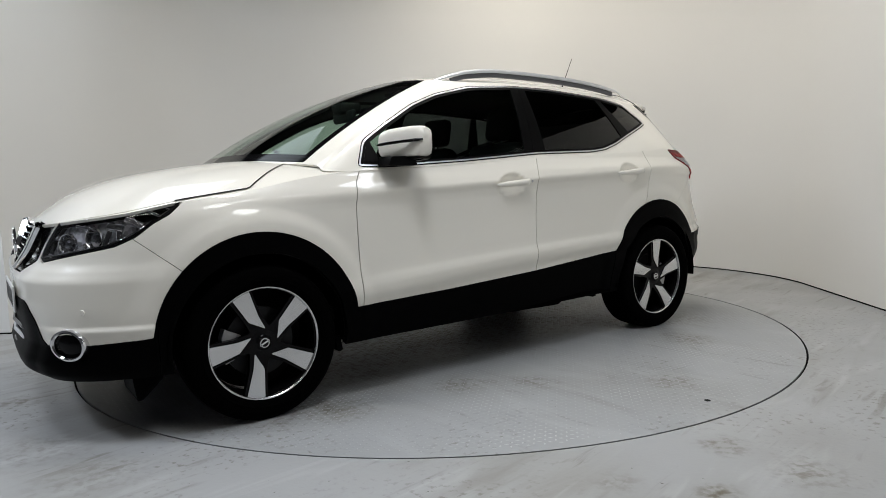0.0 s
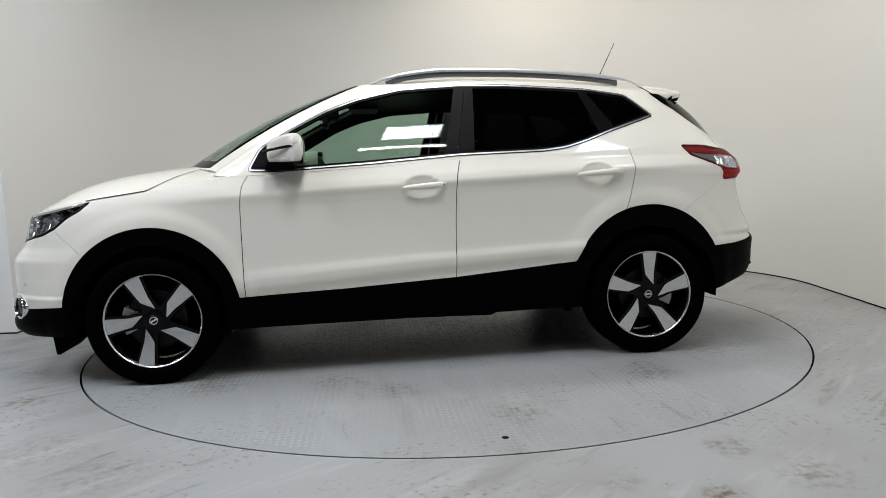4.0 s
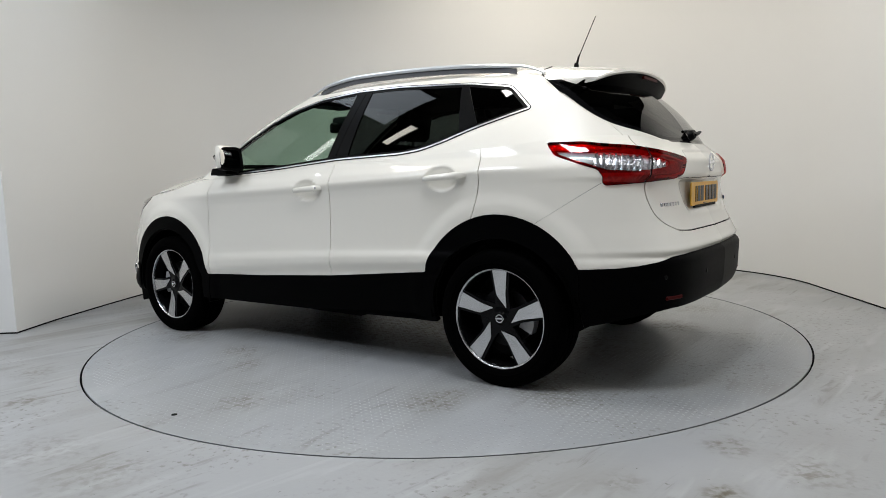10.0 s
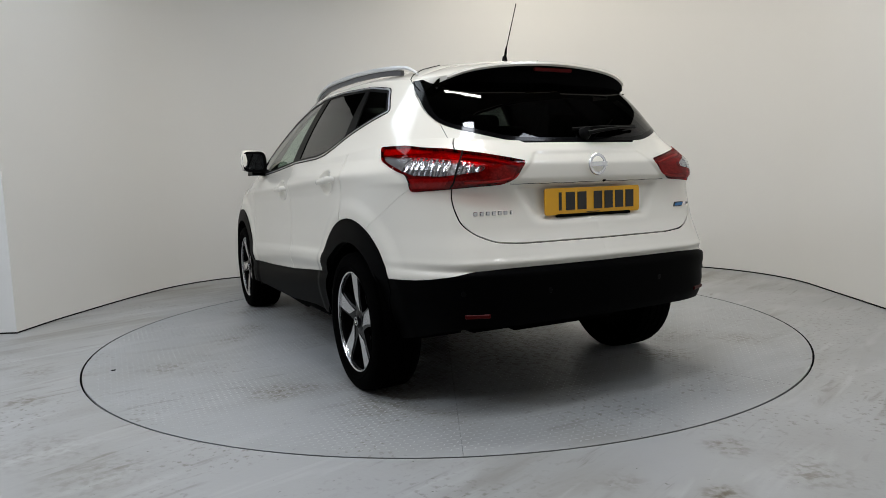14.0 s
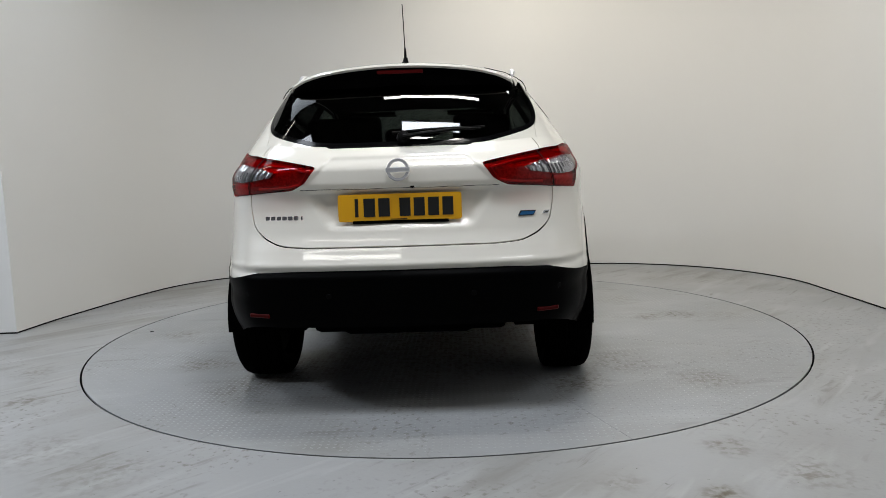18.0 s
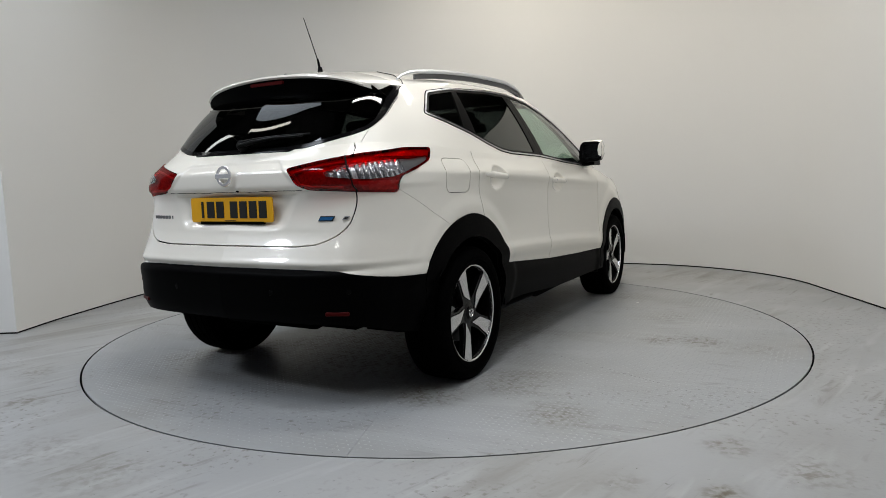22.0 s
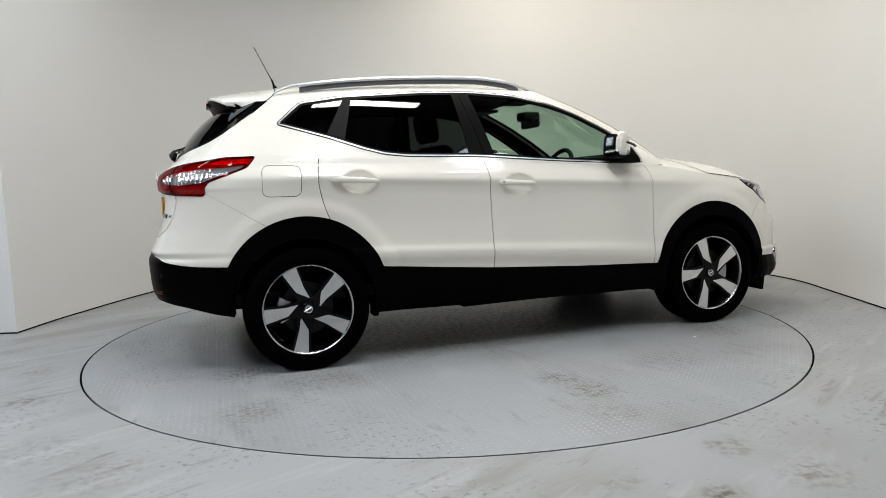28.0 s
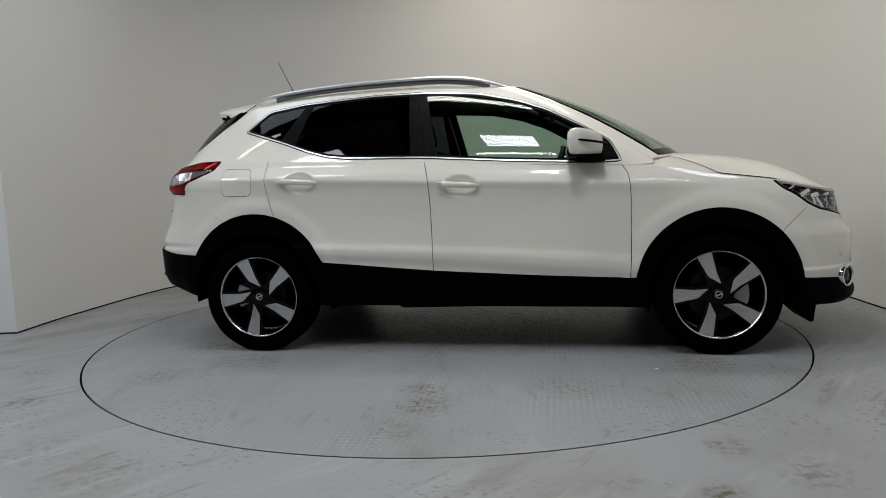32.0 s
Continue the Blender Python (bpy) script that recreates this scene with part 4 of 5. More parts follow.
# ---- rear spoiler, rails, aerial ----
def strip(name, sections, mat, label="", closed=False):
    """A skin over equal sections."""
    verts = [p for s in sections for p in s]
    m = len(sections[0])
    faces = []
    for i in range(len(sections) - 1):
        for j in range(m if closed else m - 1):
            k = (j + 1) % m
            faces.append((i * m + j, (i + 1) * m + j, (i + 1) * m + k, i * m + k))
    if closed:
        faces += [tuple(range(m)), tuple(range((len(sections) - 1) * m, len(sections) * m))[::-1]]
    bm = bmesh.new()
    vs = [bm.verts.new(v) for v in verts]
    for f in faces:
        bm.faces.new([vs[i] for i in f])
    return part(name, bm, mat, car, label, smooth=True)


def spoiler():
    tops, unders = [], []
    for k in range(-24, 25):
        y = 0.56 * k / 24
        a = abs(y)
        xr = -1.35
        xt = -1.768 + 0.045 * (a / 0.56) ** 2 + 0.045 * (a / 0.56) ** 6
        zt = 1.526 - 0.046 * (a / 0.56) ** 2 - 0.018 * (a / 0.56) ** 8
        zr = 1.582 - 0.098 * (a / 0.56) ** 2.6
        row = []
        for j in range(9):
            t = j / 8
            row.append((xr + (xt - xr) * t, y * (1 - 0.105 * t * t), zr + (zt - zr) * (0.35 * t + 0.65 * t * t) + 0.003))
        n = y * 0.895
        row += [(xt - 0.004, n, zt - 0.007), (xt + 0.004, n, zt - 0.015)]
        tops.append(row)
        x2, z2 = -1.722 + 0.155 * (a / 0.56) ** 3, 1.402 - 0.005 * (a / 0.56) ** 2
        unders.append([(xt + 0.004, n, zt - 0.015), (xt + 0.02, y * 0.92, zt - 0.035), (x2 - 0.008, y * 0.955, z2 + 0.008), (x2 + 0.05, y * 0.955, z2 + 0.02)])
    for end, sg in ((0, -1), (-1, 1)):
        base = tops[end]
        extra = []
        for dy, dz, dx in ((0.008, -0.012, 0.006), (0.014, -0.04, 0.03), (0.02, -0.075, 0.06)):
            extra.append([(x + dx * max(0.0, (-1.45 - x) / 0.25), y + sg * dy, z + dz * min(1.0, max(0.1, (x + 1.69) / 0.13))) for x, y, z in base])
        tops = (extra[::-1] + tops) if end == 0 else (tops + extra)
    strip("spoiler", tops, M_PAINT, "white roof spoiler over the rear window")
    strip("spoiler_underside", unders, M_PLASTIC, "black spoiler underside")
    for s in (1, -1):
        fin = [(-1.648, 1.415), (-1.612, 1.392), (-1.55, 1.38), (-1.53, 1.42)]
        part("spoiler_fin", prism_bm(rounded(fin, 0.01, 2), 0.014, lambda a, b, d: (a, s * (0.542 - d), b)), M_GLOSSBLACK, car, "black side fin")
    bm = prism_bm(rounded([(-0.105, 1.485), (0.105, 1.485), (0.105, 1.500), (-0.105, 1.500)], 0.005, 2), 0.012, lambda a, b, d: (-1.772 + d, a, b))
    part("brake_light", bm, M_DARKRED, car, "dark red high brake light")


spoiler()
for s in (1, -1):
    seam = [(-1.395, 0.40, 1.557), (-1.402, 0.50, 1.530), (-1.418, 0.556, 1.500), (-1.445, 0.583, 1.475), (-1.49, 0.592, 1.447), (-1.545, 0.592, 1.418)]
    part("spoiler_seam", tube_bm([(x, s * y, z) for x, y, z in seam], 0.0022, 6), M_SHUT, car)


def roof_rails():
    top = smooth_table([(-1.42, 1.512), (-1.39, 1.53), (-1.30, 1.562), (-0.93, 1.601), (-0.59, 1.617), (-0.25, 1.622), (-0.04, 1.606), (0.098, 1.572), (0.20, 1.535), (0.23, 1.52)])
    side = smooth_table([(-1.42, 0.535), (-0.9, 0.575), (-0.4, 0.585), (0.0, 0.572), (0.23, 0.55)])
    for s in (1, -1):
        xs = [-1.42 + 1.65 * k / 44 for k in range(45)]
        secs = []
        for x in xs:
            z, y = float(top(x)), float(side(x))
            e = min(1.0, min(x + 1.42, 0.23 - x) / 0.25)
            hw = 0.007 + 0.009 * e
            h = 0.010 + 0.013 * e
            secs.append([(x, s * (y + hw * 0.9), z - h), (x, s * (y + hw), z - h * 0.5), (x, s * (y + hw * 0.6), z - 0.002), (x, s * y, z), (x, s * (y - hw * 0.6), z - 0.002),
                         (x, s * (y - hw), z - h * 0.5), (x, s * (y - hw * 0.9), z - h)])
        strip("roof_rail", secs, M_SILVER, "satin silver roof rail", True)
        # base strip coloured dark to stand for the shaded gap below the rail
        secs = [[(x, s * (float(side(x)) + q), float(top(x)) - 0.022 - r) for q, r in ((0.004, 0.0), (0.005, 0.026), (-0.011, 0.026), (-0.009, 0.0))] for x in xs[4:-4]]
        strip("rail_base", secs, M_RAILGAP, "rail base coloured dark as the shaded gap under the rail", True)


roof_rails()
part("aerial_base", lathe_bm([(0.0, 0.045), (0.010, 0.043), (0.020, 0.0), (0.024, -0.02), (0.0, -0.02)], 20, "z"), M_TRIM, car, smooth=True).matrix_basis = pose(-1.352, 0, 1.585, 0, 0, 0)
part("aerial", tube_bm([(-1.352, 0, 1.605), (-1.366, 0, 1.66), (-1.375, 0, 1.675), (-1.468, 0, 1.865)], [0.0075, 0.006, 0.0026, 0.0022], 8), M_TRIM, car, "thin black roof aerial")


# ---- wheels ----
def wheel():
    w = new("wheel")
    w.parent = car
    tyre = [(0.236, 0.0), (0.246, 0.012), (0.262, 0.018), (0.290, 0.022), (0.312, 0.018), (0.326, 0.008), (0.333, -0.008), (0.336, -0.03), (0.3365, -0.055), (0.333, -0.057), (0.333, -0.063),
            (0.337, -0.065), (0.3375, -0.10), (0.333, -0.102), (0.333, -0.108), (0.3375, -0.11), (0.337, -0.145), (0.333, -0.147), (0.333, -0.153), (0.3365, -0.155), (0.333, -0.19), (0.318, -0.205),
            (0.29, -0.21), (0.25, -0.20), (0.236, -0.19)]
    part("tyre", lathe_bm(tyre, 96), M_TYRE, w, "black rubber tyre", smooth=True)
    # raised rings and blocks on the sidewall
    part("sidewall_rib", lathe_bm([(0.268, 0.0195), (0.270, 0.0222), (0.273, 0.0226), (0.275, 0.0205)], 96), M_TYRE, w, smooth=True)
    barrel = [(0.243, -0.001), (0.239, -0.006), (0.232, -0.012), (0.226, -0.05), (0.222, -0.16), (0.236, -0.19)]
    rim = part("rim", lathe_bm(barrel, 96), M_GLOSSBLACK, w, "gloss black wheel rim", smooth=True)
    part("rim_lip", lathe_bm([(0.2480, 0.004), (0.2470, 0.0075), (0.2390, 0.0080), (0.2350, 0.004), (0.2340, -0.006)], 96), M_DIAMOND, rim, "bright machined rim edge", smooth=True)
    part("rim_back", lathe_bm([(0.0, -0.15), (0.222, -0.15)], 48), M_SHUT, rim)
    blade = rounded([(-0.0255, 0.2365), (0.054, 0.2315), (0.0365, 0.116), (0.036, 0.048), (0.026, 0.062), (-0.0125, 0.112)], 0.007, 3)
    body = rounded([(-0.040, 0.234), (0.066, 0.229), (0.050, 0.12), (0.056, 0.03), (-0.03, 0.03), (-0.026, 0.11)], 0.012, 3)
    for k in range(5):
        a = math.radians(72 * k)
        c, s = math.cos(a), math.sin(a)

        def place(p, q, d, c=c, s=s):
            dish = -0.016 * max(0.0, 1 - math.hypot(p, q) / 0.235) ** 1.2
            return (-(p * c - q * s), d + dish, p * s + q * c)
        bm = prism_bm(body, 0.026, lambda p, q, d: place(p, q, d - 0.034), 0.004)
        spoke = part("spoke", bm, M_GLOSSBLACK, rim, "gloss black spoke with a machined face")
        bm = prism_bm(blade, 0.004, lambda p, q, d: place(p, q, d - 0.0065), 0.001)
        part("spoke_face", bm, M_DIAMOND, rim, "bright machined spoke face")
        nut = math.radians(72 * k + 36)
        bm = lathe_bm([(0.0, 0.004), (0.008, 0.004), (0.0095, 0.0), (0.0095, -0.03)], 12)
        nut_ob = part("wheel_nut", bm, M_CAST, rim)
        nut_ob.location = (0.057 * math.cos(nut + 0.3), -0.028, 0.057 * math.sin(nut + 0.3))
    part("hub", lathe_bm([(0.0, -0.012), (0.030, -0.012), (0.034, -0.016), (0.078, -0.022), (0.082, -0.03), (0.082, -0.06)], 48), M_GLOSSBLACK, rim, smooth=True)
    cap = part("hub_cap", lathe_bm([(0.0, -0.006), (0.024, -0.007), (0.029, -0.011), (0.030, -0.018)], 40), M_GLOSSBLACK, rim, "black hub cap with a silver ring", smooth=True)
    part("badge_ring", lathe_bm([(0.0155, -0.0055), (0.0165, -0.003), (0.0205, -0.003), (0.0215, -0.006)], 32), M_CHROME, rim, smooth=True)
    part("badge_bar", box_bm(-0.023, 0.023, -0.006, -0.003, -0.0045, 0.0045, 0.001, 1), M_CHROME, rim)
    return w


def brakes(x, side, front):
    y = side * 0.80
    k = 0.152 if front else 0.143
    bm = lathe_bm([(0.06, 0.0), (k, 0.0), (k, -0.022), (0.06, -0.022)], 48)
    d = part("brake_disc", bm, M_DISCSTEEL, car, "grey steel brake disc", smooth=True)
    d.matrix_basis = pose(x, y, HUB_Z, 0, 0, 0 if side > 0 else 180)
    # the caliper grips the disc on the side towards the middle of the car
    e = -1 if front else 1
    out = [(k * 0.62 * math.cos(a), k * 0.62 * math.sin(a)) for a in [math.radians(q) for q in range(-26, 27, 13)]]
    out += [(k * 1.12 * math.cos(a), k * 1.12 * math.sin(a)) for a in [math.radians(q) for q in range(26, -27, -13)]]
    bm = prism_bm(out, 0.05, lambda a, b, dd: (a, dd - 0.035, b), 0.006)
    cal = part("brake_caliper", bm, M_CAST, car, "grey cast brake caliper")
    cal.matrix_basis = pose(x, y, HUB_Z, 0, 0 if (e < 0) == (side > 0) else 180, 0 if side > 0 else 180)


first = wheel()
SPOKES = {(1, 1): 27, (-1, 1): 2, (1, -1): 23, (-1, -1): 27}
placed = False
for fx in (1, -1):
    for sd in (1, -1):
        m = pose(fx * AXLE, sd * 0.868, HUB_Z + 0.003, 0, 0, 0 if sd > 0 else 180) @ pose(0, 0, 0, 0, SPOKES[(fx, sd)], 0)
        if not placed:
            first.matrix_basis = m
            placed = True
        else:
            copy_thing(first, m)
        brakes(fx * AXLE, sd, fx > 0)
        # wheel well
        bm = bmesh.new()
        prev = None
        for k in range(25):
            a = math.pi * (k / 24 * 1.06 - 0.03)
            p = (fx * AXLE + 0.395 * math.cos(a), 0.34 + 0.40 * math.sin(a))
            cur = [bm.verts.new((p[0], sd * 0.875, p[1])), bm.verts.new((p[0], sd * 0.5, p[1])), bm.verts.new((fx * AXLE, sd * 0.5, 0.3))]
            if prev:
                bm.faces.new((prev[0], cur[0], cur[1], prev[1]))
                bm.faces.new((prev[1], cur[1], cur[2], prev[2]))
            prev = cur
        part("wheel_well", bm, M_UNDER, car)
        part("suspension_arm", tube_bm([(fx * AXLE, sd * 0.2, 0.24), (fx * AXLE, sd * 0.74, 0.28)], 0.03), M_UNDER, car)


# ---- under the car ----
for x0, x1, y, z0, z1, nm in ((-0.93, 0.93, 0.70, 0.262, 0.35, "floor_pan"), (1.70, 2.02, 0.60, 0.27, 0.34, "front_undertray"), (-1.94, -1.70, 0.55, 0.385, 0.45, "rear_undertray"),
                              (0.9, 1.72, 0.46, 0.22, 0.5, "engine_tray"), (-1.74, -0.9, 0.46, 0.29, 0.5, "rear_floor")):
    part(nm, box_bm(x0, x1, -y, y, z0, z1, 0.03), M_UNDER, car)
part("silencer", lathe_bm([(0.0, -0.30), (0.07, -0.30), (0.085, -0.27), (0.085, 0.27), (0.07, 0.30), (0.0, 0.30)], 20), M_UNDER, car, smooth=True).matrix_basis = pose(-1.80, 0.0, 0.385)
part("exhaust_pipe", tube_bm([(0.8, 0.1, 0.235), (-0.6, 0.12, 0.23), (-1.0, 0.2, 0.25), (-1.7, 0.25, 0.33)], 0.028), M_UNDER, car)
for s in (1, -1):
    part("air_deflector", prism_bm(rounded([(1.72, 0.31), (1.845, 0.31), (1.828, 0.168), (1.806, 0.170), (1.725, 0.245)], 0.008, 2), 0.24, lambda a, b, d: (a, s * (0.80 - d), b), 0.004), M_PLASTIC, car)
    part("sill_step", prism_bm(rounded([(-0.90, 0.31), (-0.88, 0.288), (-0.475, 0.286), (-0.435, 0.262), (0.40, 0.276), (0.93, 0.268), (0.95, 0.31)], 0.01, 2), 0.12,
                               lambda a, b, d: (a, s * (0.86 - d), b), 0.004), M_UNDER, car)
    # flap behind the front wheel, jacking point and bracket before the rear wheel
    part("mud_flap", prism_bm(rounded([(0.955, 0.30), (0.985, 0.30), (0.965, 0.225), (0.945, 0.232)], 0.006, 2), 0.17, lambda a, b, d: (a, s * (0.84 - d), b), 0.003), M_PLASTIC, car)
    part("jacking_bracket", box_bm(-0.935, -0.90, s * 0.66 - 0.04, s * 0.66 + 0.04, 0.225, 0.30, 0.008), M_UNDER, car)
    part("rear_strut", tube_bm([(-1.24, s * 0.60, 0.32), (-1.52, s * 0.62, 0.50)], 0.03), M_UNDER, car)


# ---- door furniture ----
def handle(x0, x1, z0, z1, side, keyhole):
    """A bar over the finger bowl; x0 is its front end."""
    secs = []
    n = 14
    for k in range(n + 1):
        t = k / n
        x, z = x0 + (x1 - x0) * t, z0 + (z1 - z0) * t
        e = math.sin(math.pi * min(1, max(0.04, min(t, 1 - t) * 5)) / 2)
        h = 0.017 * (0.45 + 0.55 * e) * (0.8 + 0.35 * t)
        y = 0.892 + 0.022 * e
        ring = []
        for j in range(10):
            a = 2 * math.pi * j / 10
            ring.append((x, side * (y + 0.011 * e * math.cos(a)), z + h * math.sin(a)))
        secs.append(ring)
    ob = strip("door_handle", secs, M_PAINT, "white pull handle over a finger bowl", True)
    if keyhole:
        bm = lathe_bm([(0.0, 0.001), (0.006, 0.001), (0.007, 0.0)], 12)
        k = part("key_cap", bm, M_CAST, ob)
        k.location = (x1 + 0.018, side * 0.9245, z1)


for s in (1, -1):
    handle(0.028, -0.205, 0.964, 0.977, s, True)
    handle(-0.91, -1.172, 1.006, 1.021, s, False)


def door_mirror(s):
    """Lozenge housing on a black foot."""
    def shell(name, lo, hi, mat, grow=0.0, label=""):
        rows = []
        for k in range(15):
            t = k / 14
            y = 0.828 + 0.19 * t
            f = (1 - abs(2 * t - 1) ** 4.5) ** 0.38
            cx = 0.604 - 0.045 * t
            ring = []
            for j in range(24):
                a = 2 * math.pi * j / 24
                c, q = math.cos(a), math.sin(a)
                px = (abs(c) ** 0.65 * (1 if c > 0 else -1)) * (0.125 * (1 - 0.72 * t ** 1.6) if c > 0 else 0.05) * (0.55 + 0.45 * f) + grow * c
                pz = (abs(q) ** 0.55 * (1 if q > 0 else -1)) * 0.078 * (0.35 + 0.65 * f) + grow * q
                z = 1.168 + 0.012 * t + pz
                ring.append((cx + px, s * (y - 0.75 * max(px, 0.0) * t), min(max(z, lo), hi)))
            rows.append(ring)
        return strip(name, rows, mat, label, True)
    up = shell("mirror_housing", 1.112, 1.3, M_PAINT, 0, "white door mirror housing")
    shell("mirror_underside", 1.0, 1.113, M_TRIM, -0.0015)
    line = [(0.733 - 0.05 * t - 0.112 * t ** 1.6, s * (0.862 + 0.146 * t), 1.168 + 0.022 * t) for t in [k / 10 for k in range(11)]]
    part("repeater_strip", tube_bm(line, [0.004] + [0.010] * 9 + [0.005], 8, 0.7), M_GLOSSBLACK, car, "dark indicator strip across the mirror")
    out = rounded([(s * 0.836, 1.092), (s * 1.006, 1.098), (s * 1.011, 1.240), (s * 0.848, 1.242)], 0.05, 6)
    part("mirror_frame", prism_bm(out, 0.035, lambda a, b, d: (0.556 - d, a, b), 0.012), M_TRIM, car)
    out = rounded([(s * 0.862, 1.110), (s * 0.992, 1.117), (s * 0.997, 1.222), (s * 0.869, 1.222)], 0.028, 4)
    part("mirror_glass", prism_bm(out, 0.003, lambda a, b, d: (0.5225 - d, a, b)), M_MIRROR, car, "mirror glass")
    foot = rounded([(0.56, 1.072), (0.72, 1.072), (0.70, 1.115), (0.58, 1.115)], 0.012, 3)
    part("mirror_foot", prism_bm(foot, 0.14, lambda a, b, d: (a, s * (0.80 + d), b), 0.006), M_TRIM, car)


door_mirror(1), door_mirror(-1)


# ---- tail: plate, badges, wiper, reflectors ----
def on_tail(name, outline, x, depth, mat, label="", bevel=0.0):
    """An outline in y, z that stands proud of the tail."""
    return part(name, prism_bm(outline, depth, lambda a, b, d: (x - d, a, b), bevel), mat, car, label)


def rect(y0, y1, z0, z1, r=0.006):
    return rounded([(y0, z0), (y1, z0), (y1, z1), (y0, z1)], r, 3)


plate = on_tail("number_plate", rect(-0.26, 0.26, 0.836, 0.950, 0.012), -2.046, 0.006, M_PLATE, "yellow rear number plate with black characters", 0.001)
# characters as plain upright bars
for yc, w in ((0.182, 0.014), (0.128, 0.048), (0.066, 0.048), (-0.022, 0.046), (-0.082, 0.046), (-0.142, 0.046), (-0.202, 0.046)):
    ob = part("plate_bar", box_bm(-2.0542, -2.0515, yc - w / 2, yc + w / 2, 0.855, 0.932), M_INK, plate)
part("plate_line", box_bm(-2.0535, -2.0515, -0.03, 0.04, 0.8415, 0.845), M_INK, plate)
on_tail("plate_holder", rect(-0.205, 0.2, 0.826, 0.839, 0.003), -2.042, 0.012, M_PLASTIC)
ring = part("badge", lathe_bm([(0.034, 0.0), (0.035, 0.006), (0.045, 0.006), (0.0475, 0.0)], 48), M_BADGE, car, "round chrome badge with a crossbar", smooth=True)
ring.matrix_basis = pose(-2.078, 0, 1.048, 0, 0, 90)
part("badge_crossbar", box_bm(-2.087, -2.078, -0.05, 0.05, 1.038, 1.058, 0.002, 1), M_BADGE, car, "chrome crossbar")
part("release_button", lathe_bm([(0.0, 0.006), (0.009, 0.005), (0.011, 0.0)], 20), M_TRIM, car, smooth=True).matrix_basis = pose(-2.052, -0.055, 0.981, 0, 0, 90)
# model lettering reads as small chrome bars
for k in range(7):
    y = 0.572 - 0.0255 * k
    w = 0.009 if k == 6 else 0.019
    x = tail_surface(y, 0.857)
    part("badge_letter", box_bm(x - 0.004, x + 0.006, y - w / 2, y + w / 2, 0.849, 0.866, 0.002, 1), M_CHROME, car)
for name, y, z, w, h, mat, lab in (("eco_badge", -0.535, 0.851, 0.080, 0.022, M_INK, "small blue badge with a dark edge"), ("small_badge", -0.618, 0.852, 0.036, 0.015, M_BADGE, "small chrome badge")):
    x0, x1 = tail_surface(abs(y) - 0.03, z), tail_surface(abs(y) + 0.03, z)
    m = pose(tail_surface(abs(y), z), y, z, 0, 0, math.degrees(math.atan2(x1 - x0, 0.06)))
    ob = part(name, prism_bm(rounded([(w / 2, -h / 2), (w / 2 - 0.012, h / 2), (-w / 2, h / 2), (-w / 2 + 0.012, -h / 2)], 0.003, 2), 0.006, lambda a, b, d: (0.001 - d, a, b)), mat, car, lab)
    ob.matrix_basis = m
    w, h = w - 0.010, h - 0.008
    part("badge_face", prism_bm(rounded([(w / 2, -h / 2), (w / 2 - 0.010, h / 2), (-w / 2, h / 2), (-w / 2 + 0.010, -h / 2)], 0.002, 2), 0.003, lambda a, b, d: (-0.005 - d, a, b)), M_BLUE if name == "eco_badge" else M_INK, ob)
for s in (1, -1):
    x = tail_surface(0.61, 0.45)
    part("reflector", box_bm(-0.008, 0.012, -0.052, 0.052, -0.009, 0.009, 0.004, 1), M_DARKRED, car, "dark red rear reflector").matrix_basis = pose(x, s * 0.61, 0.45, 0, 0, -s * 24)
    for y, z in ((0.30, 0.535), (0.66, 0.545)):
        k = part("parking_sensor", lathe_bm([(0.0, 0.004), (0.010, 0.003), (0.012, 0.0)], 20), M_TRIM, car, smooth=True)
        k.matrix_basis = pose(tail_surface(y, z, 0.003), s * y, z, 0, 0, 90 - s * (30 if y > 0.5 else 4))
# wiper
part("wiper_motor_cap", lathe_bm([(0.0, 0.03), (0.022, 0.026), (0.03, 0.0)], 24), M_TRIM, car, smooth=True).matrix_basis = pose(-1.965, -0.02, 1.185, 0, 0, 90) @ pose(0, 0, 0, 20)
part("wiper_arm", tube_bm([(-1.985, -0.02, 1.187), (-1.985, -0.10, 1.20), (-1.965, -0.22, 1.213), (-1.93, -0.35, 1.218)], [0.018, 0.015, 0.011, 0.007], 10, 0.6), M_TRIM, car, "black rear wiper arm", smooth=True)
part("wiper_blade", tube_bm([(-1.945, 0.03, 1.207), (-1.945, -0.10, 1.216), (-1.935, -0.22, 1.221), (-1.90, -0.37, 1.224)], 0.007, 8), M_TRIM, car)

